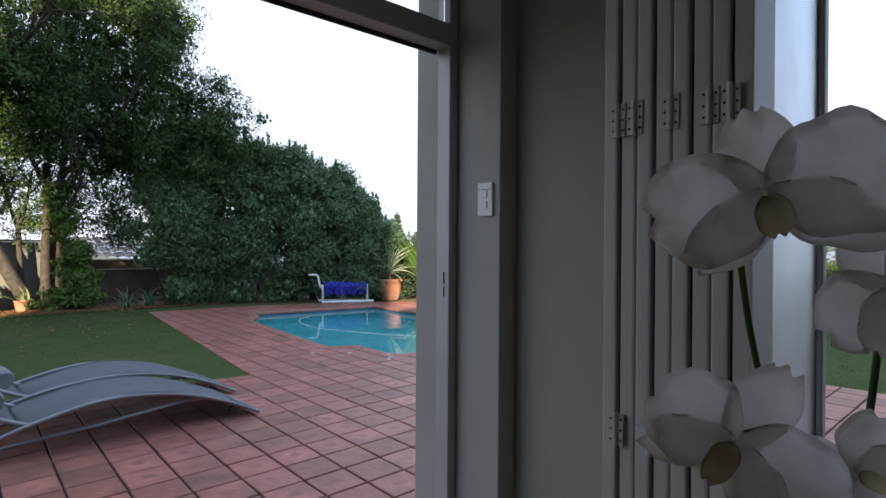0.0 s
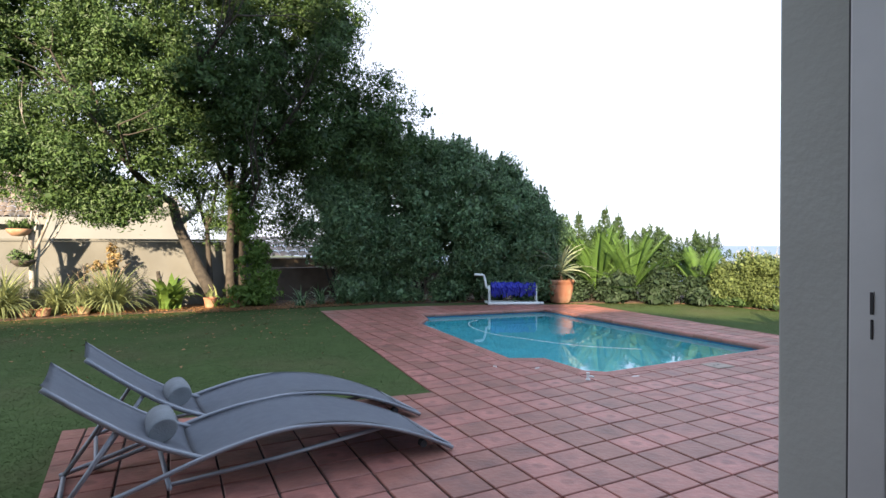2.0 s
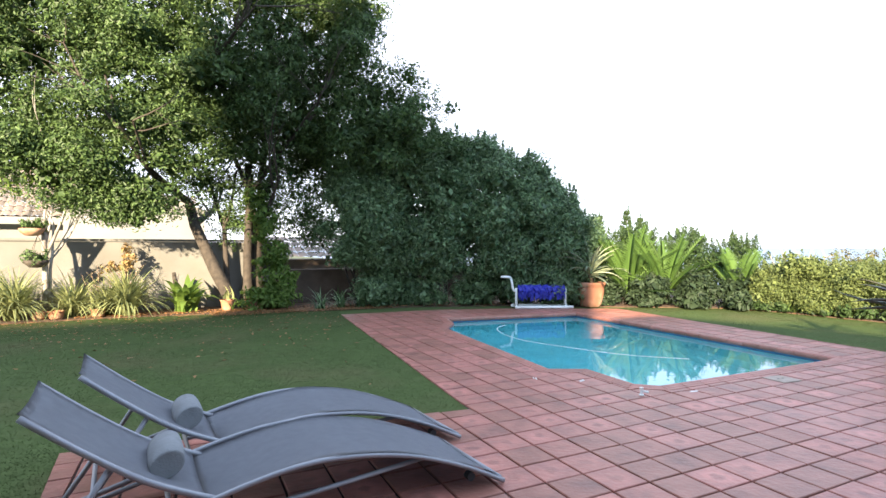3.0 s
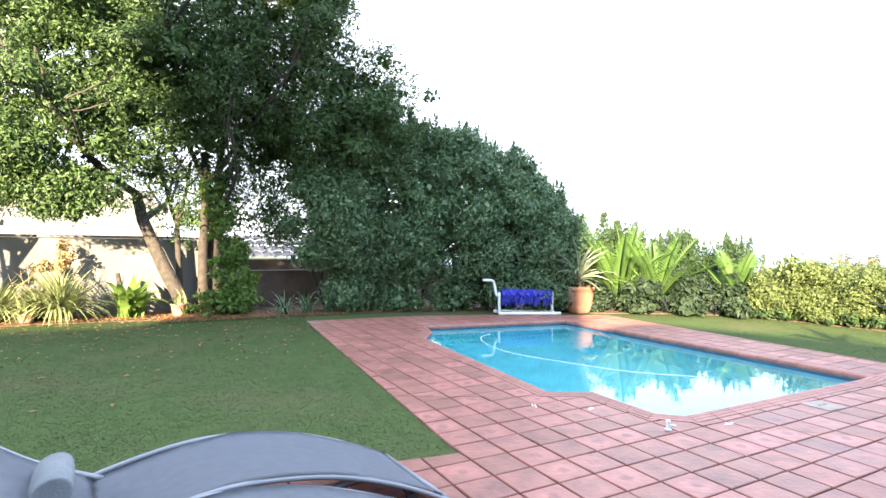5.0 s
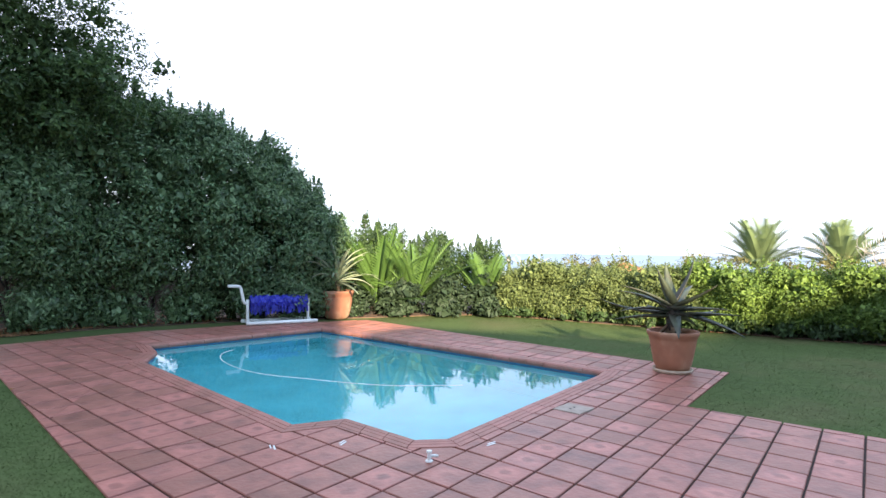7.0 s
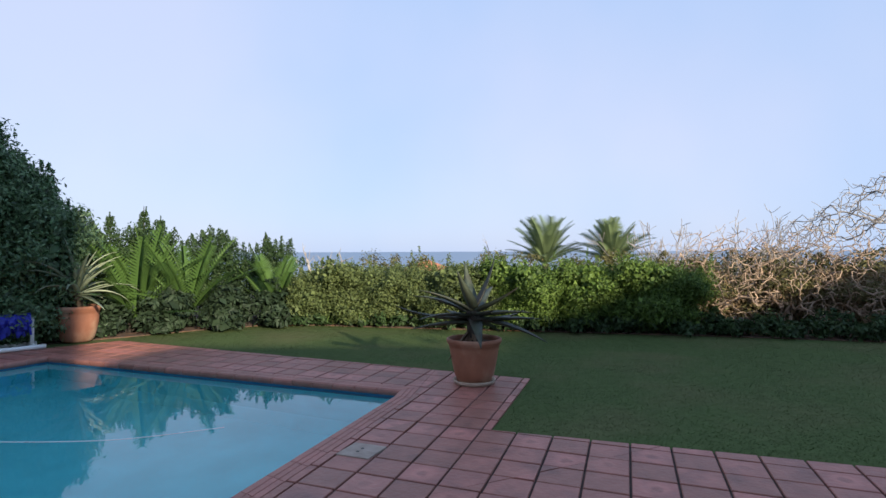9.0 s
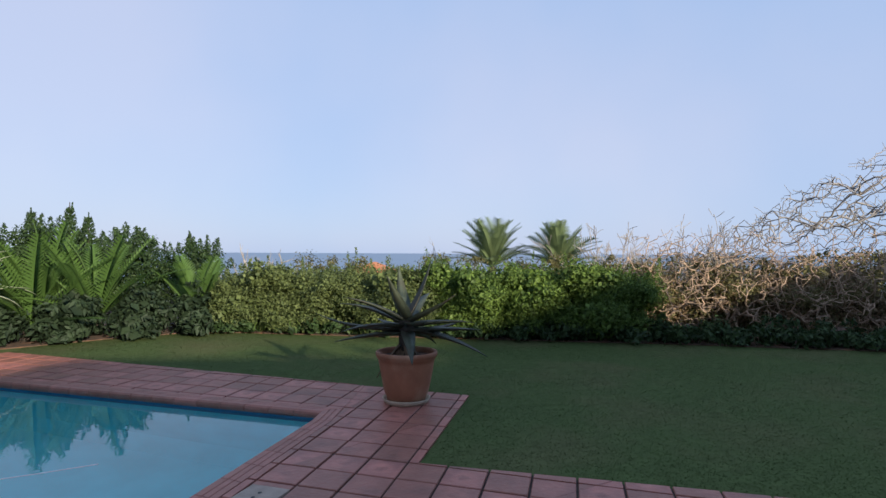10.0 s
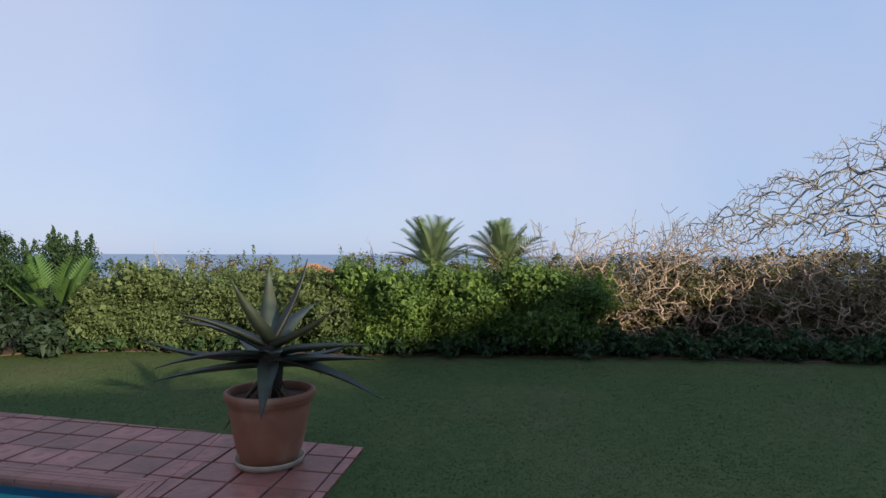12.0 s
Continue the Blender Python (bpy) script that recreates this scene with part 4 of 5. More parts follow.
for k in range(5):
    petal("leaf", 0.2, 0.075, -0.5, orchid, pose(0, 0, 0.1, 0, -25, k * 72), M_LEAF_CYCAD)
O = Vector((-0.22, 0.0, 0.69))
for k, pts in enumerate((((0, 0, 0.1), (0.05, 0.04, 0.35), (0.03, 0.06, 0.5), (-0.03, 0.05, 0.6)), ((0, 0, 0.1), (0.08, -0.02, 0.3), (0.09, -0.04, 0.5), (0.05, -0.05, 0.62)))):
    tube("stem", smooth_line(pts, 14), 0.0035, M_LEAF_CYCAD, orchid, sides=6)
ORCHIDS = [((-0.255, 0.02, 1.305), 15, 0.105), ((-0.275, 0.04, 1.085), -30, 0.088), ((-0.19, -0.06, 1.225), 40, 0.07), ((-0.165, -0.03, 1.05), 70, 0.055)]
for p, turn, size in ORCHIDS:
    orchid_flower(orchid, Vector(p) - O, (-0.8, -0.2, 0.1), turn, size)


# ---- garden wall and houses behind ----
tagged(part("wall_garden", box(-16, 14.0, -0.1, 2.15, 14.22, 1.30, 0.01), M_WALL), "weathered beige plaster garden wall", "wall", kind="structure")
tagged(part("wall_cap", box(-16.05, 13.96, 1.304, 2.19, 14.26, 1.35, 0.012), M_WALL), "flat plaster cap of the garden wall", "wall cap", kind="structure")
tagged(part("wall_garden_east", box(2.20, 14.05, -0.1, 9.0, 14.2, 0.72, 0.01), M_FENCE), "dark weathered boundary wall behind the shrubs", "wall", kind="structure")


def tile_roof(name, x0, x1, y0, z0, y1, z1, parent, step=0.33, w=0.26):
    """Courses of lapped tiles up a slope."""
    vv, ff = [], []
    n = max(1, int(math.hypot(y1 - y0, z1 - z0) / step))
    cols = int((x1 - x0) / w)
    for r in range(n):
        fa, fb = r / n, (r + 1.12) / n
        for c in range(cols):
            xa = x0 + c * w
            k = len(vv)
            for a in range(4):
                h = 0.045 * math.sin(math.pi * (a + 0.15) / 3.3)
                vv.append((xa + w * a / 3 * 0.97, y0 + (y1 - y0) * fa, z0 + (z1 - z0) * fa + h + 0.035))
            for a in range(4):
                h = 0.045 * math.sin(math.pi * (a + 0.15) / 3.3)
                vv.append((xa + w * a / 3 * 0.97, y0 + (y1 - y0) * fb, z0 + (z1 - z0) * fb + h))
            ff += [(k + a, k + a + 1, k + a + 5, k + a + 4) for a in range(3)]
    return link(name, mesh_np(name, vv, ff, M_ROOF), parent)


def neighbour(m, label, wide, deep, eave, ridge, gable):
    ob = thing("neighbour_house", m, label, "house")
    part("wall", box(-wide / 2, 0, -1, wide / 2, deep, eave - 0.02), M_HOUSE, ob, "white plastered wall")
    part("fascia", box(-wide / 2 - 0.2, -0.42, eave - 0.2, wide / 2 + 0.2, -0.36, eave + 0.02), M_HOUSE, ob)
    tile_roof("roof", -wide / 2 - 0.2, wide / 2 + 0.2, -0.4, eave, deep / 2, ridge, ob)
    tile_roof("roof", -wide / 2 - 0.2, wide / 2 + 0.2, deep + 0.4, eave, deep / 2, ridge, ob)
    if gable:
        bm = bmesh.new()
        x0, x1, y, hz = gable
        pts = [(x0, -1), (x1, -1), (x1, eave), ((x0 + x1) / 2, hz), (x0, eave)]
        f = bm.faces.new([bm.verts.new((x, y, z)) for x, z in pts])
        r = bmesh.ops.extrude_face_region(bm, geom=[f])
        bmesh.ops.translate(bm, vec=(0, 0.4 - y, 0), verts=[v for v in r["geom"] if isinstance(v, bmesh.types.BMVert)])
        part("gable", bm, M_HOUSE, ob, "white gable end")
        for s in (-1, 1):
            xm = (x0 + x1) / 2
            xe = x0 - 0.25 if s < 0 else x1 + 0.25
            ze = eave - (hz - eave) * 0.25 / ((x1 - x0) / 2)
            bm = bmesh.new()
            bm.faces.new([bm.verts.new(p) for p in ((xe, y - 0.15, ze), (xm, y - 0.15, hz + 0.02), (xm, 1.5, hz + 0.02), (xe, 1.5, ze))])
            bmesh.ops.solidify(bm, geom=bm.faces[:], thickness=0.1)
            part("barge_board", bm, M_HOUSE, ob)
    return ob


neighbour(pose(-7.6, 23.2, 0), "white neighbour house with a grey-brown tiled roof", 10.0, 7.0, 2.05, 4.1, None)
neighbour(pose(-0.6, 22.6, 0), "white gabled neighbour house behind the wall", 3.9, 6.0, 2.35, 3.05, (-1.95, 1.95, -0.6, 3.1))
shed = thing("garden_shed", pose(4.2, 16.6, 0), "low shed with a terracotta tiled roof", "shed")
part("wall", box(-1.6, 0.2, -0.1, 2.6, 1.6, 0.86), M_FENCE, shed, "dark brown shed wall")
tile_roof("roof", -1.8, 2.8, 0.0, 0.88, 1.5, 1.42, shed)

# ---- big tree ----
rng = np.random.default_rng(21)
tree = thing("tree", pose(1.15, 13.45, 0), "large evergreen tree with a leaning multi-stemmed trunk", "tree")


def limbs(parent, name, seed, starts, material, depth=3, sides=6, **kw):
    r = np.random.default_rng(seed)
    for p, d, ln, rad in starts:
        lines = []
        branching(r, p, d, ln, rad, depth, lines, **kw)
        link(name, tubes_mesh(name, lines, material, sides), parent)


limbs(tree, "trunk", 22, [((0.0, 0.1, -0.05), (-0.30, 0, 1), 2.3, 0.15), ((0.28, 0.15, -0.05), (-0.02, 0, 1), 2.9, 0.11), ((0.5, 0.2, -0.05), (0.1, 0.05, 1), 2.6, 0.10), ((0.12, 0.3, -0.05), (0.35, 0.1, 1), 2.2, 0.08), ((-0.1, 0.2, -0.05), (-0.12, 0.1, 1), 2.0, 0.07)],
      M_BARK, depth=4, bend=0.35, spread=0.5, shrink=0.72, rise=0.25, forks=(2, 3))
CROWN = [(-0.7, 13.3, 4.0, 1.6, 1.4, 1.4), (1.2, 13.1, 5.0, 1.9, 1.5, 1.6), (2.9, 12.9, 4.5, 1.6, 1.4, 1.6), (-1.7, 13.5, 5.6, 1.6, 1.4, 1.4), (0.4, 13.1, 6.9, 2.1, 1.6, 1.4), (2.3, 13.0, 6.3, 1.5, 1.4, 1.2),
         (4.2, 12.6, 3.7, 1.1, 1.1, 1.1), (-0.9, 13.2, 2.55, 1.1, 0.8, 0.7), (3.6, 12.8, 3.1, 1.3, 1.0, 0.8), (-3.4, 13.9, 6.8, 1.7, 1.5, 1.2), (-2.2, 13.6, 3.2, 0.8, 0.8, 0.9), (-1.5, 13.0, 2.35, 0.8, 0.6, 0.6), (-0.4, 12.9, 2.1, 0.7, 0.5, 0.45),
         (1.0, 12.9, 3.9, 1.3, 0.9, 0.7), (-2.2, 13.4, 2.8, 0.8, 0.7, 0.8), (-3.2, 13.9, 5.2, 1.3, 1.1, 1.1), (-0.5, 13.0, 5.4, 1.5, 1.1, 1.1), (-0.8, 13.1, 1.95, 0.7, 0.45, 0.4), (0.05, 13.0, 2.75, 0.5, 0.4, 0.4), (2.6, 13.3, 3.1, 0.6, 0.5, 0.5), (0.95, 13.3, 3.0, 0.35, 0.3, 0.35), (-2.7, 13.5, 4.4, 1.4, 1.1, 1.2), (-3.3, 13.6, 6.0, 1.4, 1.1, 1.1), (-1.6, 13.2, 6.6, 1.4, 1.1, 1.0), (1.9, 12.9, 3.9, 1.1, 0.8, 0.8), (-0.1, 12.9, 3.5, 1.1, 0.7, 0.7), (-0.6, 13.1, 1.78, 0.6, 0.4, 0.32), (1.5, 12.95, 3.15, 0.7, 0.45, 0.55), (0.6, 12.95, 3.0, 0.6, 0.4, 0.45)]
VEIL = [(0.6, 13.6, 2.5, 1.0, 0.5, 0.7), (1.75, 13.5, 2.3, 0.9, 0.5, 0.9), (2.5, 13.3, 1.9, 0.55, 0.45, 0.75), (2.3, 13.5, 2.8, 0.9, 0.5, 0.6), (1.2, 13.8, 1.7, 0.9, 0.3, 0.5), (3.1, 13.4, 2.5, 0.7, 0.5, 0.8), (2.85, 13.5, 1.55, 0.45, 0.4, 0.5), (2.5, 13.6, 3.4, 0.8, 0.5, 0.6)]
rag = np.random.default_rng(27)
for x, y, z, a, b, c in CROWN[:16]:      # lobes that break the outline, flatter than they are wide
    for _ in range(5):
        w = unit(rag.normal(size=(1, 3)))[0]
        q = rag.uniform(0.28, 0.55)
        if z + w[2] * c > 2.6:
            CROWN.append((x + w[0] * a, y - abs(w[1]) * b, z + w[2] * c, q, q * 0.9, q * 0.55))
local = [(x - 1.15, y - 13.45, z, a, b, c) for x, y, z, a, b, c in CROWN]
foliage("crown", 23, local, 900, 0.078, M_LEAF_TREE, tree, shell=0.75, clump=0.20, per=44, gaps=-1.0, core=120, narrow=0.36)
foliage("twig_leaves", 26, [(x - 1.15, y - 13.45, z, a, b, c) for x, y, z, a, b, c in VEIL], 640, 0.075, M_LEAF_TREE, tree, shell=0.9, clump=0.15, per=16, narrow=0.36)

# young shoots at its foot
foliage("undergrowth", 24, [(0.70, -0.40, 0.45, 0.45, 0.3, 0.45), (0.62, -0.35, 1.05, 0.36, 0.28, 0.5), (0.52, -0.3, 1.65, 0.28, 0.25, 0.42), (0.5, -0.55, 0.2, 0.6, 0.25, 0.22), (0.35, -0.3, 2.1, 0.22, 0.2, 0.28)], 620, 0.105, M_LEAF_LIME, tree, shell=0.8, clump=0.1)

# ---- tall dark shrubs ----
def shrub(name, seed, blobs, density, size, material, label, category="shrub", group="", **kw):
    x, y = blobs[0][0], blobs[0][1]
    ob = thing(name, pose(x, y, 0), label, category, group)
    loc = [(a - x, b - y, c, d, e, f) for a, b, c, d, e, f in blobs]
    r = np.random.default_rng(seed + 500)
    lines = []
    for a, b, c, d, e, f in loc:
        if min(d, e) > 0.45 or (d, e, f) == loc[0][3:]:
            for _ in range(2):
                lines = []
                branching(r, (a + r.normal() * d * 0.15, b + e * 0.15 + r.normal() * e * 0.1, -0.04), (r.normal() * 0.15, r.normal() * 0.1, 1), max(0.12, c * 0.55), 0.012 + 0.008 * (c + f), 1, lines, bend=0.3, spread=0.35, shrink=0.5)
                link("trunk", tubes_mesh("trunk", lines, M_BARK, 5), ob)
    foliage("leaves", seed, loc, density, size, material, ob, **kw)
    return ob


DARK = [(3.6, 13.0, 1.75, 0.85, 0.75, 1.25), (4.4, 12.95, 2.2, 0.95, 0.8, 1.55), (5.3, 12.65, 2.05, 0.85, 0.8, 1.6), (6.1, 12.3, 1.85, 0.85, 0.75, 1.55), (6.85, 11.85, 1.55, 0.7, 0.7, 1.5), (7.45, 11.45, 1.15, 0.6, 0.6, 1.15)]
for k, (x, y, z, a, b, c) in enumerate(DARK):
    r = np.random.default_rng(40 + k)
    blobs = [(x, y + 0.1, z, a * 0.7, b * 0.6, c * 0.8)]
    for _ in range(30):        # lobes over the face and top, with dark hollows between
        w = unit(r.normal(size=(1, 3)))[0]
        q = r.uniform(0.22, 0.5)
        blobs.append((x + w[0] * a * 0.9, y - abs(w[1]) * b * r.uniform(0.75, 1.2), max(0.3, z - 0.05 + w[2] * c * 0.86), q, q * 0.85, q * r.uniform(0.75, 1.2)))
    for _ in range(5):         # skirts down to the ground
        blobs.append((x + r.uniform(-0.8, 0.8) * a, y - r.uniform(0.2, 0.5), r.uniform(0.2, 0.45), 0.35, 0.3, 0.3))
    tips = []
    for _ in range(34):        # upright leaders over the whole top and face
        u, w = r.uniform(-0.95, 0.95), r.uniform(-0.9, 0.5)
        tips.append((u * a, w * b, z - 0.1 + c * math.sqrt(max(0.0, 1 - 0.9 * u * u - 0.6 * w * w)), r.uniform(0.22, 0.6), r.uniform(0.07, 0.15), 100))
    shrub("tall_shrub", 50 + k, blobs, 900, 0.076, M_LEAF_DARK, "tall dense dark green shrub behind the pool", "shrub", "tall shrubs behind the pool", shell=0.55, clump=0.14, narrow=0.38, core=170, per=44, gaps=-1.25, shoots=tips)

# low dark cover under the shrubs
def strap_clump(m, seed, count, length, width, label, material, category="plant", group="", up=0.9, name="strap_leaf_plant"):
    """A tuft of arching ribbon leaves."""
    r = np.random.default_rng(seed)
    vv, ff = [], []
    for _ in range(count):
        yaw, lean = r.uniform(0, 2 * np.pi), r.uniform(0.1, 1.0)
        ln, w = length * r.uniform(0.6, 1.1), width * r.uniform(0.7, 1.2)
        x = y = 0.0
        a = math.pi / 2 - lean * (1.15 - up * 0.5)
        p = np.array((r.normal() * 0.04, r.normal() * 0.04, 0.0))
        h = np.array((math.cos(yaw), math.sin(yaw), 0))
        s = np.array((-h[1], h[0], 0))
        k = len(vv)
        for i in range(6):
            f = i / 5
            ww = w * (1 - f ** 2) * 0.5 + 0.001
            q = p + h * x + np.array((0, 0, y))
            vv += [q - s * ww, q + s * ww]
            x += math.cos(a) * ln / 5
            y = max(0.01, y + math.sin(a) * ln / 5)
            a -= 0.30 * (0.5 + lean)
        ff += [(k + 2 * i, k + 2 * i + 1, k + 2 * i + 3, k + 2 * i + 2) for i in range(5)]
    ob = link(name, mesh_np(name, vv, ff, material))
    ob.matrix_world = m
    return tagged(ob, label, category, group)


r0 = np.random.default_rng(61)
for k in range(13):
    x = 2.6 + k * 0.42
    y = np.interp(x, [2.6, 4.4, 6.3, 8.0], [12.6, 12.5, 11.9, 11.0]) + r0.uniform(-0.1, 0.15)
    strap_clump(pose(x, y, 0), 70 + k, 46, 0.5, 0.03, "dark strap-leaved plant under the shrubs", M_LEAF_DARK, "plant", "strap plants in the bed", 0.7)

# ---- cycads and shrubs beyond the far pot ----
def frond_arrays(length, lift, curl, leaflets, ll, lw, vee=0.5):
    """One feather leaf in the x-z plane: a thin midrib and paired leaflets."""
    vv, ff = [], []
    x = z = 0.0
    a = lift
    n = leaflets
    for i in range(n):
        f = i / (n - 1)
        c, s = math.cos(a), math.sin(a)
        w, st = 0.012 * (1 - f) + 0.003, length / (n - 1)
        vv += [(x, -w, z), (x, w, z)]
        if i:
            ff += [(2 * i - 2, 2 * i - 1, 2 * i + 1), (2 * i - 2, 2 * i + 1, 2 * i)]
        x, z = x + c * st, z + s * st
        a -= curl / (n - 1) * (0.4 + 1.2 * f)
    rib = np.array(vv)
    for i in range(int(n * 0.12), n - 1):
        f = i / (n - 1)
        g = ll * math.sin(math.pi * min(1, (f - 0.1) * 0.95 + 0.08)) ** 0.6
        along = rib[2 * i + 2] - rib[2 * i]
        along[1] = 0
        along /= np.linalg.norm(along)
        for e, side in ((0, -1), (1, 1)):
            d = along * 0.55 + np.array((-along[2] * vee * 0.6, side * 0.8, along[0] * vee * 0.6))
            d /= np.linalg.norm(d)
            b = (rib[2 * i + e] + rib[2 * i + 2 + e]) / 2
            k = len(vv)
            vv += [b + d * g * 0.55 - along * lw * 0.5, b + d * g * 0.55 + along * lw * 0.5, b + d * g]
            ff += [(2 * i + e, 2 * i + 2 + e, k + 1), (2 * i + e, k + 1, k), (k, k + 1, k + 2)]
    return np.array(vv, float), np.array(ff)


def feather_plant(name, m, seed, count, length, label, category, material, group="", trunk=0.0, lifts=(0.2, 1.35), curl=(0.5, 1.0), leaflets=30, ll=0.21, lw=0.036, vee=0.45, trunk_r=0.12):
    r = np.random.default_rng(seed)
    ob = thing(name, m, label, category, group)
    tube("trunk", [(0, 0, -0.05), (0, 0, trunk * 0.5 + 0.03), (0, 0, trunk + 0.08)], [trunk_r, trunk_r * 0.9, trunk_r * 0.7], M_BARK, ob, "rough brown trunk")
    meshes = []
    for k in range(5):
        v, f = frond_arrays(length * r.uniform(0.85, 1.1), np.interp(k, [0, 4], lifts[::-1]), r.uniform(*curl), leaflets, ll, lw, vee)
        meshes.append(mesh_np("frond", v, f, material))
    for k in range(count):
        q = link("frond", meshes[int(k / count * 5)], ob)
        q.matrix_local = pose(0, 0, trunk + 0.05, r.normal() * 6, r.normal() * 7, k * 137.5 + r.uniform(-12, 12))
    return ob


for k, (x, y, n, ln) in enumerate(((8.75, 10.75, 17, 1.5), (9.45, 10.35, 18, 1.5), (9.15, 11.0, 13, 1.55), (10.45, 9.35, 16, 1.0))):
    feather_plant("cycad", pose(x, y, 0), 90 + k, n, ln, "small bright green cycad at the lawn edge" if k == 3 else "tall green cycad with stiff upright fronds", "cycad", M_LEAF_CYCAD, "cycads beyond the pool", 0.12, (0.55, 1.42), (0.25, 0.75), 28, 0.21, 0.024, 0.3)
for k, (x, y, a) in enumerate(((8.35, 10.95, 0.5), (8.9, 10.3, 0.55), (9.5, 9.65, 0.5), (10.0, 9.05, 0.4))):
    shrub("low_shrub", 110 + k, [(x, y, 0.30, a, a * 0.8, 0.36), (x + 0.3, y + 0.15, 0.42, a * 0.75, a * 0.65, 0.36), (x - 0.2, y - 0.2, 0.18, a * 0.6, a * 0.5, 0.22)], 620, 0.105, M_LEAF_LOW, "low dark spreading shrub under the cycads", "shrub", "low shrubs", shell=0.7, clump=0.10, core=250)
for k, (x, y, a, z) in enumerate(((8.6, 12.2, 0.9, 1.85), (9.7, 11.6, 0.9, 1.75), (10.6, 10.8, 0.85, 1.65), (11.3, 10.0, 0.7, 1.45))):
    r = np.random.default_rng(130 + k)
    blobs = [(x, y, z * 0.5, a, a * 0.7, z * 0.47)]
    tips = [(u * a, r.uniform(-0.5, 0.2) * a, z * 0.5 + z * 0.44 * math.sqrt(1 - u * u) - 0.15, r.uniform(0.15, 0.42), r.uniform(0.08, 0.16), 90) for u in np.linspace(-0.9, 0.9, 22)]
    shrub("shrub", 140 + k, blobs, 1500, 0.06, M_LEAF_MID, "leafy green shrub with upright shoots", "shrub", "shrubs beyond the cycads", shell=0.5, clump=0.12, core=500, shoots=tips)


def conifer(m, seed, height, label):
    r = np.random.default_rng(seed)
    ob = thing("conifer", m, label, "tree", "far conifers")
    tube("trunk", [(0, 0, -1), (0, 0, height * 0.5), (0, 0, height)], [0.12, 0.08, 0.02], M_BARK, ob)
    tips = [(0, 0, height * 0.86, height * 0.14, 0.12, 120)]
    for k in range(60):        # whorled, upturned branches, shorter towards the top
        f = k / 60
        z, a = height * (0.35 + 0.6 * (int(f * 12) / 12)), k * 2.4
        for reach in (0.35, 0.7, 1.0):
            q = reach * 1.25 * (1 - f) + 0.1
            tips.append((q * math.cos(a), q * math.sin(a), z + 0.12 * reach, 0.3, 0.16, 26))
    foliage("crown", seed, [(0, 0, height * 0.5, 0.5, 0.5, height * 0.25)], 200, 0.16, M_LEAF_MID, ob, narrow=0.3, shoots=tips)


for k, (x, y, h) in enumerate(((31.3, 33.6, 7.4), (30.0, 35.0, 7.0), (33.4, 34.3, 6.9), (28.3, 36.0, 7.3))):
    conifer(pose(x, y, -3.2), 160 + k, h, "tiered dark conifer rising far behind the shrubs")

# ---- right hedge ----
hedge_line = [(10.62, 8.3), (10.72, 7.2), (10.84, 6.1), (10.98, 5.0), (11.1, 3.9), (11.2, 2.8)]
for k, (x, y) in enumerate(hedge_line):
    r = np.random.default_rng(170 + k)
    blobs = [(x + 0.1, y, 0.48, 0.55, 0.75, 0.52), (x - 0.12, y + 0.1, 0.22, 0.38, 0.7, 0.26), (x + 0.55, y + 0.3, 0.62, 0.5, 0.7, 0.42), (x + r.uniform(0, 0.2), y - 0.35, 0.7, 0.4, 0.4, 0.32)]
    tips = [(r.uniform(-0.35, 0.7), r.uniform(-0.7, 0.7), r.uniform(0.6, 0.86), r.choice((0.14, 0.2, 0.28, 0.45), p=(0.4, 0.3, 0.2, 0.1)) * r.uniform(0.8, 1.2), r.uniform(0.05, 0.13), 74) for _ in range(44)]
    blobs += [(x + r.uniform(-0.45, -0.1), y + r.uniform(-0.6, 0.6), r.uniform(0.2, 0.95), q, q * 1.1, q * 0.9) for q in r.uniform(0.14, 0.32, 12)]
    shrub("hedge_shrub", 180 + k, blobs, 1700, 0.05, M_LEAF_GOLD if k < 3 else M_LEAF_HEDGE, "dense yellow-green hedge shrub along the lawn", "hedge", "hedge along the lawn", shell=0.6, clump=0.11, narrow=0.36, core=600, gaps=-1.3, per=30, shoots=tips)
for k, (x, y) in enumerate(((12.3, 7.6), (12.6, 5.8), (12.8, 4.0), (12.9, 2.4), (12.6, 0.9))):
    r = np.random.default_rng(200 + k)
    blobs = [(x, y, 0.5, 0.7, 1.0, 0.58)] + [(x + r.uniform(-0.5, 0.5), y + r.uniform(-0.8, 0.8), 1.02 + r.uniform(-0.05, 0.08), 0.1, 0.1, 0.18) for _ in range(8)]
    shrub("hedge_shrub", 210 + k, blobs, 700, 0.06, M_LEAF_OLIVE, "olive brown hedge top behind the front hedge", "hedge", "back hedge", shell=0.6, clump=0.1, core=250)
# bright arching grass and fans at the hedge's foot
for k, (x, y, n, ln) in enumerate(((10.62, 7.75, 120, 0.62), (10.55, 8.25, 90, 0.55), (10.5, 8.7, 70, 0.5), (10.75, 7.2, 60, 0.45))):
    strap_clump(pose(x, y, 0), 225 + k, n, ln, 0.03, "bright green arching grass clump under the hedge", M_LEAF_LIME, "plant", "grass clumps under the hedge", 0.8)
# low ground cover at the foot of the hedge
for k in range(17):
    y = 8.6 - k * 0.75
    x = np.interp(y, [-4, -0.9, 2.0, 4.7, 6.85, 8.4, 9.3], [11.2, 10.95, 10.85, 10.6, 10.38, 10.28, 9.92]) + 0.10
    shrub("ground_cover", 230 + k, [(x, y, 0.09, 0.30, 0.5, 0.17), (x + 0.25, y + 0.2, 0.16, 0.28, 0.3, 0.2)], 900, 0.085, M_LEAF_MID, "low leafy ground cover edging the lawn", "plant", "ground cover", shell=0.8, clump=0.07)

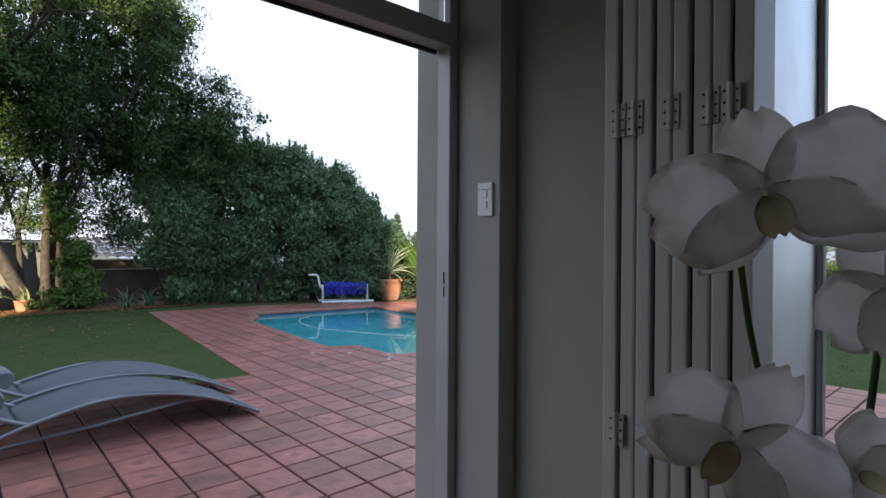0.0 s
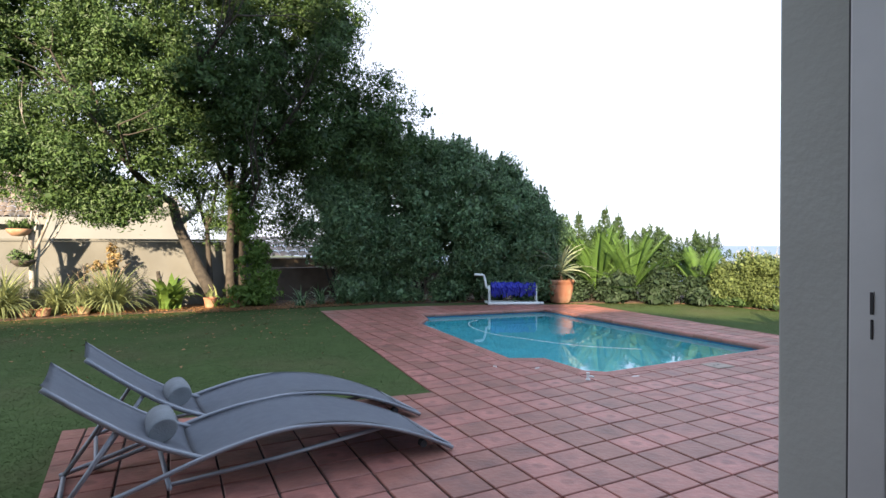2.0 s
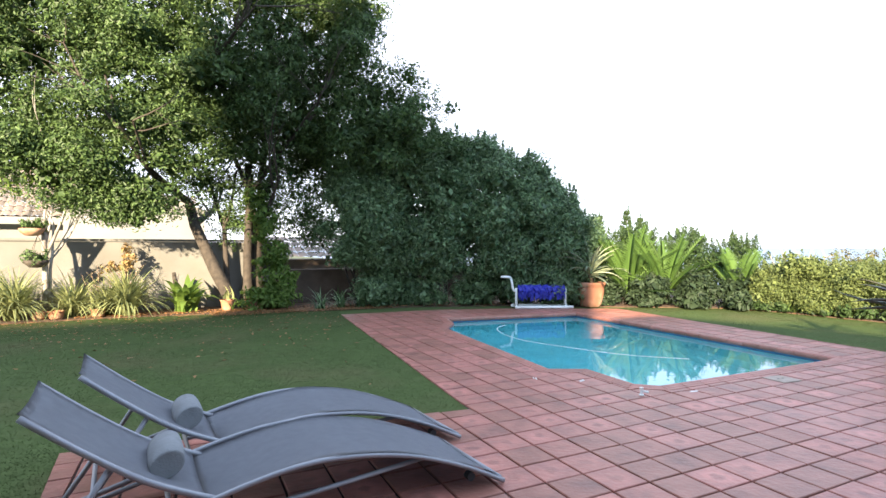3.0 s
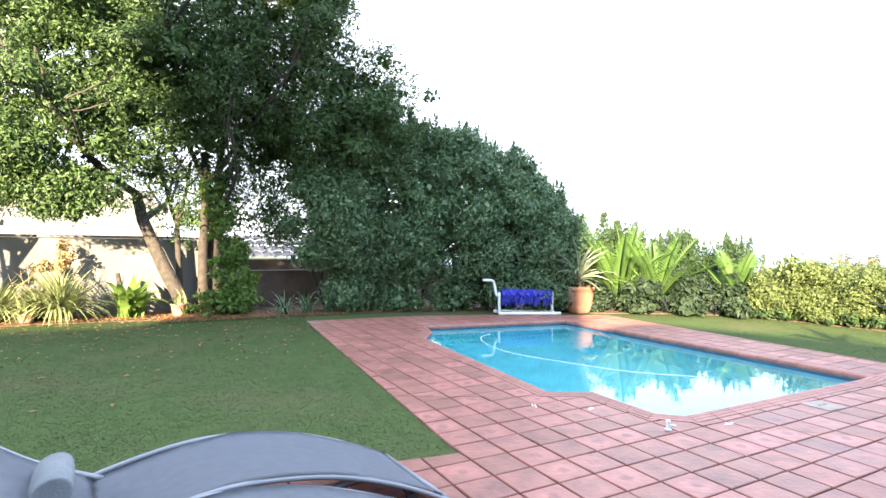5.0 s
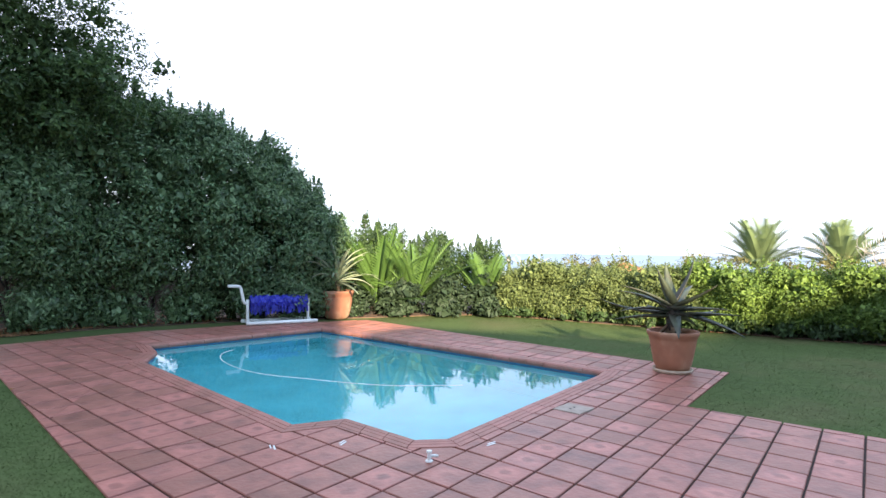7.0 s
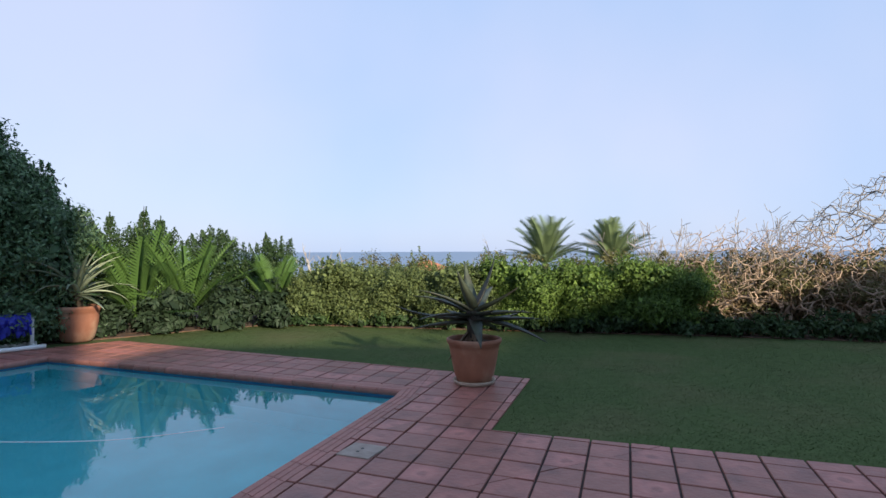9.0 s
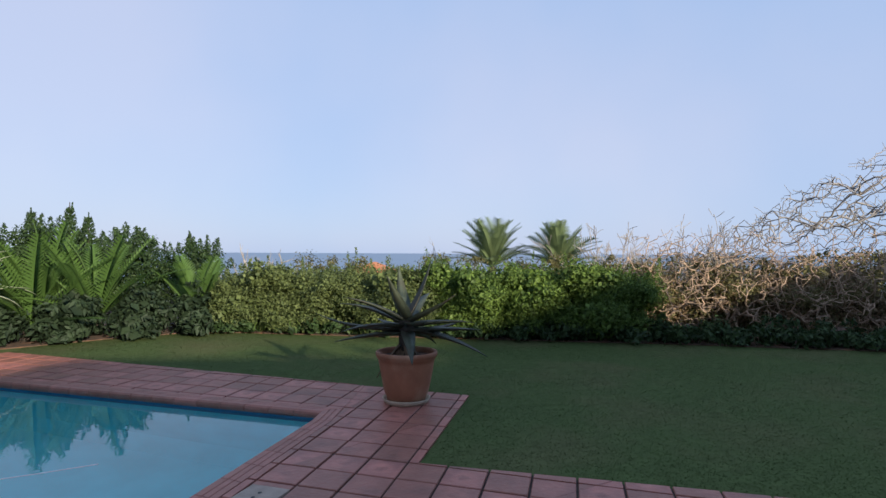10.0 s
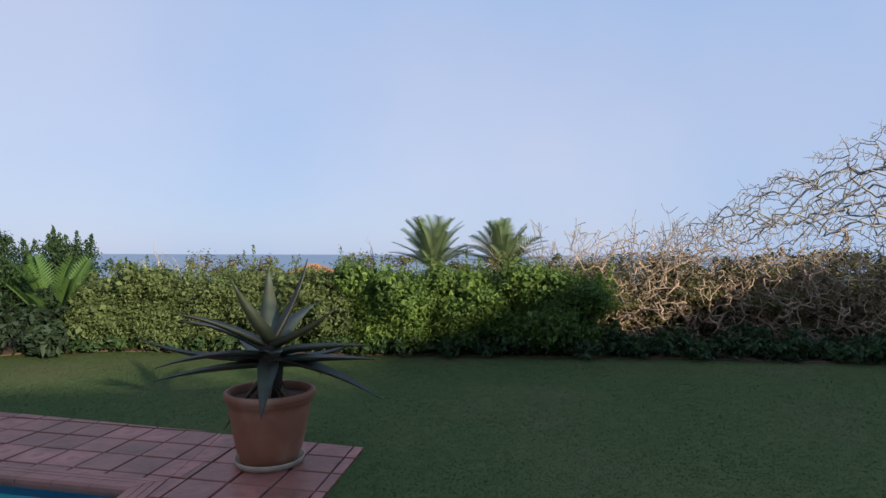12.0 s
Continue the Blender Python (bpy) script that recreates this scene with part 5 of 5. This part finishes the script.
# ---- dry twiggy bush and the bare tree ----
def bare(name, m, seed, starts, label, category, material, depth, radius_min=0.004, **kw):
    ob = thing(name, m, label, category)
    limbs(ob, "limb", seed, starts, material, depth, 5, **kw)
    return ob


fan = np.random.default_rng(303)
tree2 = thing("bare_tree", pose(15.6, -5.3, -0.3), "leafless spreading tree with a tangled grey crown", "tree")
N = 2600
reach = 5.6 * np.sqrt(fan.random(N))
az = fan.uniform(0, 2 * np.pi, N)
high = 4.5 - 2.6 * (reach / 5.6) ** 1.4
tier = fan.choice([0.0, 0.1, 0.25, 0.45], N, p=[0.5, 0.2, 0.18, 0.12])
aim = np.stack([reach * np.cos(az), reach * np.sin(az), high - (high - 0.9) * tier + fan.normal(size=N) * 0.12], 1)
lines = grown(fan, (0, 0, -0.1), [(0.05, 0.0, 0.4), (0.0, 0.1, 0.9), (-0.1, 0.2, 1.4)], aim, 0.13, 0.26, 0.0050, 0.335)
link("trunk", tubes_mesh("trunk", lines[:1], M_BARK_PALE, 10), tree2, "pale grey trunk")
heavy = sorted(range(1, len(lines)), key=lambda k: -lines[k][1][1])
for k in heavy[:70]:
    link("limb", tubes_mesh("limb", [lines[k]], M_BARK_PALE, 6), tree2)
tagged(link("twig_tangle", tubes_mesh("twig_tangle", [lines[k] for k in heavy[70:]], M_BARK_PALE, 4), tree2), kind="stuff")
bare("bare_shrub", pose(15.6, 1.5, -0.3), 302, [((0.3 * i, 0.5 * j, 0), (0.1 * i, 0.2 * j, 1), 0.95, 0.04) for i in (-1, 0, 1) for j in (-2, -1, 0, 1, 2)], "leafless pale shrub behind the hedge", "shrub", M_BARK_PALE, 4, bend=0.5, spread=0.5, shrink=0.72, rise=0.1, thin=0.006)
for k, (x, y) in enumerate(((11.7, 1.9), (11.9, 0.9), (11.9, -0.1), (11.9, -1.1), (12.0, -2.2), (12.3, -3.3), (12.6, -4.4))):
    r = np.random.default_rng(310 + k)
    b = thing("dry_bush", pose(x, y, 0), "dry tangled bush of bare brown twigs", "bush", "dry bushes past the lawn")
    aim = unit(r.normal(size=(560, 3))) * (0.8, 0.85, 0.82) * r.uniform(0.45, 1.1, (560, 1)) + (0.1, 0, 0.82)
    aim[:, 2] = np.maximum(aim[:, 2], 0.02 + 0.3 * r.random(560))
    lines = grown(r, (0.1, 0, -0.04), [(0.1, 0, 0.15), (0.1, 0.05, 0.3)], aim, 0.09, 0.34, 0.0036, 0.30)
    heavy = sorted(range(len(lines)), key=lambda q: -lines[q][1][1])
    for q in heavy[:14]:
        link("stem", tubes_mesh("stem", [lines[q]], M_TWIG, 5), b)
    tagged(link("twig_tangle", tubes_mesh("twig_tangle", [lines[q] for q in heavy[14:]], M_TWIG, 4), b), kind="stuff")
    foliage("dry_leaves", 330 + k, [(0.5, 0, 0.42, 0.45, 0.62, 0.40), (0.75, 0.2, 0.75, 0.4, 0.5, 0.3)], 520, 0.07, M_BROWN, b, shell=0.8, clump=0.12, core=350)
    foliage("green_sprays", 345 + k, [(0.1, 0.1, 0.62 + 0.1 * (k % 2), 0.5, 0.6, 0.2), (0.3, -0.1, 0.3, 0.4, 0.5, 0.28)], 330, 0.06, M_LEAF_OLIVE, b, shell=0.8, clump=0.13)
for k, (x, y) in enumerate(((21.9, 15.3), (22.5, 14.7), (24.8, 9.0))):
    bare("bare_frangipani", pose(x, y, -1.3), 340 + k, [((0, 0, 0), (0.1, 0.1, 1), 1.5, 0.09), ((0.1, 0.1, 0), (-0.2, 0.3, 1), 1.4, 0.08), ((0, -0.1, 0), (0.2, -0.35, 1), 1.4, 0.08)], "leafless frangipani with blunt pale twigs", "shrub", M_BARK_PALE, 3, bend=0.3, spread=0.45, shrink=0.55, rise=0.3)

# unseen sparse tree, added beside the house only to dapple the lawn with shade
dap = bare("courtyard_tree", pose(2.9, -2.6, -0.01), 350, [((0, 0, 0), (0.05, 0.15, 1), 1.6, 0.08)], "small unseen sparse tree added to dapple the lawn", "tree", M_BARK, 4, bend=0.3, spread=0.5, shrink=0.7, rise=0.1)
foliage("crown", 351, [(0, 0.9, 2.9, 1.7, 1.1, 0.55), (0.5, 0.2, 3.5, 1.3, 1.0, 0.5)], 13, 0.15, M_LEAF_TREE, dap, shell=0.9, clump=0.13, per=26)

# ---- palms and distant houses ----
for k, (x, y, z) in enumerate(((23.5, 6.5, 0.9), (23.8, 4.1, 0.95))):
    feather_plant("palm", pose(x, y, -1.7), 360 + k, 44, 1.8, "young palm with feathery grey-green fronds", "palm", M_LEAF_PALM, "palms beyond the hedge", z + 1.45, (0.35, 1.45), (0.35, 0.9), 24, 0.42, 0.034, 0.2, 0.2)
for k, (x, y, a, z) in enumerate(((18.5, 8.5, 1.6, 0.55), (20.0, 6.0, 1.6, 0.5), (20.5, 3.0, 1.6, 0.6), (19.0, 0.0, 1.9, 1.25), (17.5, -3.0, 2.0, 1.35), (15.2, 3.2, 1.2, 1.0), (14.6, -1.0, 1.2, 0.95), (14.4, -3.2, 1.2, 0.9), (17.0, 11.5, 1.5, 0.5), (18.5, -6.5, 2.0, 1.5), (24.0, 1.2, 1.6, 0.9), (26.0, 9.5, 1.8, 0.3))):
    shrub("far_bush", 380 + k, [(x, y, z - 0.9, a, a, 0.9)], 260, 0.13, M_LEAF_OLIVE, "olive green bush on the slope below", "bush", "bushes on the slope", shell=0.5, clump=0.2, floor=-9)
far_house = thing("far_house", pose(44.5, 19.1, -4.25), "small far house with an orange roof", "house")
part("wall", box(-1.5, -1.6, 0, 1.5, 1.2, 4.0), M_HOUSE, far_house, "white wall")
bm = bmesh.new()
v = [bm.verts.new(p) for p in ((-1.8, -1.8, 4.0), (1.8, -1.8, 4.0), (1.8, 1.4, 4.0), (-1.8, 1.4, 4.0), (-0.4, -0.2, 4.75), (0.4, -0.2, 4.75))]
for f in ((0, 1, 5, 4), (1, 2, 5), (2, 3, 4, 5), (3, 0, 4)):
    bm.faces.new([v[i] for i in f])
part("roof", bm, M_ORANGE, far_house, "orange tiled roof")

# ---- plants along the sunlit garden wall ----
for k, (x, y, n, ln) in enumerate(((-2.85, 13.2, 300, 1.1), (-2.35, 13.1, 300, 1.1), (-1.55, 13.3, 220, 0.95), (-0.72, 13.1, 330, 1.05), (-3.4, 13.3, 260, 1.0), (-4.5, 13.3, 200, 1.0), (-1.05, 13.3, 150, 0.8))):
    strap_clump(pose(x, y, 0), 400 + k, n, ln, 0.036, "variegated grassy clump spilling over the bed", M_LEAF_PALE, "plant", "grassy clumps by the wall", 0.75)
strap_clump(pose(0.2, 13.2, 0), 410, 46, 0.95, 0.17, "bright green broad-leaved plant in the bed", M_LEAF_LIME, "plant", "", 1.0, "broad_leaf_plant")
strap_clump(pose(-1.15, 13.0, 0.16), 411, 14, 0.4, 0.05, "narrow-leaved plant in a red pot", M_LEAF_PALE, "plant", "", 0.9, "potted_plant")
strap_clump(pose(0.95, 13.1, 0.22), 412, 10, 0.32, 0.05, "thin potted lily with pale leaves", M_LEAF_PALE, "plant", "", 1.0, "potted_plant")
strap_clump(pose(1.38, 13.05, 0.22), 413, 12, 0.3, 0.06, "small leafy green plant in a pot", M_LEAF_LIME, "plant", "", 0.9, "potted_plant")
for k, (x, y, rr, h) in enumerate(((0.95, 13.1, 0.13, 0.21), (1.38, 13.05, 0.13, 0.21), (-1.15, 13.0, 0.12, 0.15), (-1.75, 12.98, 0.13, 0.14), (-2.0, 13.05, 0.11, 0.13))):
    pot(pose(x, y, 0), ("small terracotta pot at the tree's foot", "small terracotta pot at the tree's foot", "shallow red plant pot in the bed", "shallow red plant pot in the bed", "shallow red plant pot in the bed")[k], rr, h, False)
orange = bare("croton_shrub", pose(-0.75, 13.6, 0), 420, [((r0.normal() * 0.1, r0.normal() * 0.08, 0), (r0.normal() * 0.3, r0.normal() * 0.15, 1), 0.5, 0.014) for _ in range(9)], "sparse shrub with orange and yellow leaves", "shrub", M_TWIG, 2, bend=0.4, spread=0.45, shrink=0.7)
foliage("leaves", 421, [(0, 0, 0.95, 0.4, 0.25, 0.32)], 260, 0.10, M_LEAF_ORANGE, orange, shell=0.9, clump=0.08)
tagged(tube("post", [(0.12, 13.55, 0), (0.10, 13.55, 0.4), (0.05, 13.55, 0.72)], [0.045, 0.045, 0.035], M_BARK), "weathered dark wooden stump in the bed", "stump")
slim = bare("slim_tree", pose(-1.95, 13.45, 0), 430, [((0, 0, 0), (-0.18, 0, 1), 1.7, 0.06), ((0.08, 0.05, 0), (-0.28, 0.05, 1), 1.5, 0.04), ((0.05, 0, 0.3), (0.05, 0, 1), 1.3, 0.03)], "slender bare-stemmed tree carrying hanging plants", "tree", M_BARK_PALE, 3, bend=0.3, spread=0.35, shrink=0.75, rise=0.5)
foliage("young_leaves", 431, [(-0.25, 0, 2.4, 0.5, 0.4, 0.6), (0.3, 0.1, 2.2, 0.4, 0.3, 0.4)], 70, 0.09, M_LEAF_LIME, slim, shell=0.9, clump=0.12)
for k, (x, y, z) in enumerate(((-2.12, 13.25, 1.38), (-2.05, 13.2, 0.85))):
    ob = thing("hanging_basket", pose(x, y, z), "hanging basket of trailing plants on the slim tree", "hanging basket", "hanging baskets")
    part("bowl", lathe([(0, 0), (0.1, 0.01), (0.17, 0.07), (0.19, 0.13), (0.175, 0.13), (0.15, 0.08), (0, 0.05)], 18), M_TERRACOTTA if k == 0 else M_BARK, ob, smooth=True)
    for a in range(3):
        tube("hanger", [(0.18 * math.cos(a * 2.1), 0.18 * math.sin(a * 2.1), 0.13), (0.09 * math.cos(a * 2.1), 0.09 * math.sin(a * 2.1) + 0.06, 0.35), (0.0, 0.14, 0.55)], 0.004, M_BARK, ob, sides=5)
    foliage("plants", 440 + k, [(0, 0, 0.18, 0.28, 0.2, 0.12)], 900, 0.07, M_LEAF_TREE, ob, shell=0.9, clump=0.06)

# dark strap leaves dangling from a limb of the big tree
r = np.random.default_rng(455)
vv, ff = [], []
for _ in range(60):
    a, ln = r.uniform(0, 2 * np.pi), r.uniform(0.5, 1.1)
    p = np.array((r.uniform(-0.75, 0.75), r.uniform(-0.3, 0.3), 0.0))
    h = np.array((math.cos(a), math.sin(a) * 0.5, 0)) * 0.25
    k = len(vv)
    for i in range(5):
        f = i / 4
        q = p + h * f * (1.6 - f * 0.6) + np.array((0, 0, 0.25 * f - ln * f * f))
        vv += [q - (0.018 * (1 - f * 0.8), 0, 0), q + (0.018 * (1 - f * 0.8), 0, 0)]
    ff += [(k + 2 * i, k + 2 * i + 1, k + 2 * i + 3, k + 2 * i + 2) for i in range(4)]
fern = link("dangling_fern", mesh_np("dangling_fern", vv, ff, M_LEAF_LOW), tree, "dark strap leaves dangling from a limb")
fern.matrix_local = pose(-1.35, -3.2, 5.35)
limbs(tree, "overhanging_limb", 25, [((0.0, 0.0, 3.6), (-0.35, -0.85, 0.62), 1.9, 0.06)], M_BARK, depth=3, bend=0.3, spread=0.45, shrink=0.7, rise=0.1, forks=(2, 3))

# ---- grass ----
def grass(name, seed, poly_test, x0, x1, y0, y1, count, label, near):
    r = np.random.default_rng(seed)
    x, y = r.uniform(x0, x1, count), r.uniform(y0, y1, count)
    k = poly_test(x, y)
    x, y = x[k], y[k]
    n = len(x)
    a = r.uniform(0, 2 * np.pi, n)
    h, w = r.uniform(0.002, 0.006, n), r.uniform(0.003, 0.005, n) * near
    reach = r.uniform(0.006, 0.016, n)
    lean = np.stack([-np.sin(a) * reach, np.cos(a) * reach], 1)
    p = np.stack([x, y, np.full(n, -0.0125)], 1)
    s = np.stack([np.cos(a), np.sin(a), np.zeros(n)], 1) * w[:, None]
    v = np.stack([p - s, p + s, p + np.stack([lean[:, 0], lean[:, 1], h], 1)], 1).reshape(-1, 3)
    me = mesh_np(name, v, np.arange(3 * n).reshape(-1, 3), M_GRASS, True)
    up = r.normal(size=(n, 3)) * (0.22, 0.22, 0) + (0, 0, 1)      # blades of mown turf mostly face the sky
    me.normals_split_custom_set_from_vertices(np.repeat(unit(up), 3, 0).tolist())
    ob = link(name, me)
    return tagged(ob, label, "grass", kind="stuff")


def in_poly(poly):
    p = np.array(poly)

    def test(x, y):
        c = np.zeros(len(x), bool)
        for (xa, ya), (xb, yb) in zip(p, np.roll(p, -1, 0)):
            c ^= ((ya > y) != (yb > y)) & (x < (xb - xa) * (y - ya) / (yb - ya + 1e-12) + xa)
        return c
    return test


grass("grass", 501, in_poly(LAWN_W), -3.2, 2.95, 4.3, 12.9, 230000, "short mown grass of the shaded lawn", 1.5)
grass("grass", 502, in_poly(LAWN_E), 5.5, 10.9, -1.5, 10.4, 230000, "short mown grass of the lawn by the hedge", 1.5)
# fallen leaves on the lawn and bed
r = np.random.default_rng(510)
c = np.stack([r.uniform(-3.5, 2.6, 900), 12.9 - np.abs(r.normal(size=900)) * 2.2, np.full(900, 0.018)], 1)
c = c[in_poly(LAWN_W)(c[:, 0], c[:, 1])]
c2 = np.stack([r.uniform(-1.5, 6.5, 7000), r.uniform(11.7, 13.4, 7000), np.full(7000, 0.012)], 1)
c2 = c2[in_poly(BED[0])(c2[:, 0], c2[:, 1])]
c3 = np.stack([r.uniform(0.6, 4.0, 2600), r.uniform(12.2, 13.0, 2600), np.full(2600, 0.013)], 1)
v, f = leaves_arrays(r, np.vstack([c, c2, c3]), 0.062, 0.0, 0.5)
v[:, 2] = 0.008 + np.abs(v[:, 2] - 0.015) * 0.7
tagged(link("fallen_leaves", mesh_np("fallen_leaves", v, f, M_DRYLEAF)), "dry brown leaves scattered on lawn and bed", "leaves", kind="stuff")


# ---- pavers, last ----
def paver_mesh(poly, material, cx, cy, rng):
    z = rng.uniform(-0.0015, 0.0025)
    bm = prism([(x - cx, y - cy) for x, y in poly], -0.02, z, bevel=0.004)
    me = bpy.data.meshes.new("paver")
    bmesh.ops.recalc_face_normals(bm, faces=bm.faces)
    bm.to_mesh(me)
    bm.free()
    me.materials.append(material)
    return me


rng = np.random.default_rng(3)
gi, gj, go = Vector(GRID_I), Vector(GRID_J), Vector(GRID_O)


def cell(k=0.474):
    return [tuple(gi * a + gj * b) for a, b in ((-k, -k), (k, -k), (k, k), (-k, k))]


whole = [paver_mesh([(x + rng.normal() * 0.0012, y + rng.normal() * 0.0012) for x, y in cell()], M_TILE, 0, 0, rng) for _ in range(5)]
far = bmesh.new()
bloom = far.loops.layers.uv.new("bloom")
near_count = 0
for i in range(-40, 40):
    for j in range(-45, 40):
        c = go + gi * (i + 0.5) + gj * (j + 0.5)
        x, y = c
        if not (-1.5 < x < 8.5 and -4.5 < y < 12):
            continue
        sq = [(x + a, y + b) for a, b in cell()]
        full = area(sq)
        parts_in = [p for p in (meet(sq, reg) for reg in PAVE) if area(p) > 1e-4]
        if sum(area(p) for p in parts_in) > full * 0.995:
            parts_in = [sq]
        for p in parts_in:
            pieces = [p]
            for hole in HOLE:
                pieces = minus(pieces, hole)
            for q in pieces:
                if area(q) < 6e-4 or len(q) < 3:
                    continue
                if -0.3 < x < 4.4 and 2.3 < y < 5.6 and near_count < 300 and area(q) > full * 0.999:
                    near_count += 1
                    ob = link("paver", whole[int(rng.integers(5))], pavement)
                    ob.matrix_world = Matrix.Translation((x, y, 0)) @ Matrix.Rotation(int(rng.integers(2)) * math.pi + rng.normal() * 0.004, 4, "Z")
                else:
                    k = len(q)
                    z = rng.uniform(-0.0015, 0.0025)
                    c2 = (sum(t[0] for t in q) / k, sum(t[1] for t in q) / k)
                    b0 = [far.verts.new((a, b, -0.02)) for a, b in q]
                    b1 = [far.verts.new((a, b, z - 0.004)) for a, b in q]
                    b2 = [far.verts.new((c2[0] + (a - c2[0]) * 0.965, c2[1] + (b - c2[1]) * 0.965, z)) for a, b in q]
                    for m in range(k):
                        n = (m + 1) % k
                        far.faces.new((b0[m], b0[n], b1[n], b1[m]))
                        far.faces.new((b1[m], b1[n], b2[n], b2[m]))
                    for lp in far.faces.new(b2).loops:
                        lp[bloom].uv = (lp.vert.co.x - x, lp.vert.co.y - y)
tagged(part("pavers", far, M_TILE_FAR, pavement), "square terracotta pavers with worn faces", kind="stuff")

# bullnosed coping bricks round the pool
count = 0
for i in range(len(POOL)):
    j = (i + 1) % len(POOL)
    a0, a1, b0, b1 = (Vector(p) for p in (POOL[i], POOL[j], POOL_OUT[i], POOL_OUT[j]))
    n = max(1, round((a1 - a0).length / 0.235))
    for k in range(n):
        f0, f1 = (k + 0.012) / n, (k + 1 - 0.012) / n
        p0, p1, q0, q1 = a0.lerp(a1, f0), a0.lerp(a1, f1), b0.lerp(b1, f0), b0.lerp(b1, f1)
        bm = bmesh.new()
        prof = [(-0.10, -0.055), (-0.19, -0.045), (-0.22, -0.025), (-0.19, -0.006), (-0.08, 0.006), (0.30, 0.009), (0.32, 0.003), (0.36, 0.009), (0.62, 0.006), (0.64, 0.0), (0.68, 0.006), (0.98, 0.003), (0.99, -0.06)]
        rows = [[bm.verts.new((*p.lerp(q, s), z)) for s, z in prof] for p, q in ((p0, q0), (p1, q1))]
        for s in range(len(prof)):
            bm.faces.new((rows[0][s], rows[0][(s + 1) % len(prof)], rows[1][(s + 1) % len(prof)], rows[1][s]))
        bm.faces.new(rows[0][::-1])
        bm.faces.new(rows[1])
        part("coping_brick", bm, M_COPING, pavement)
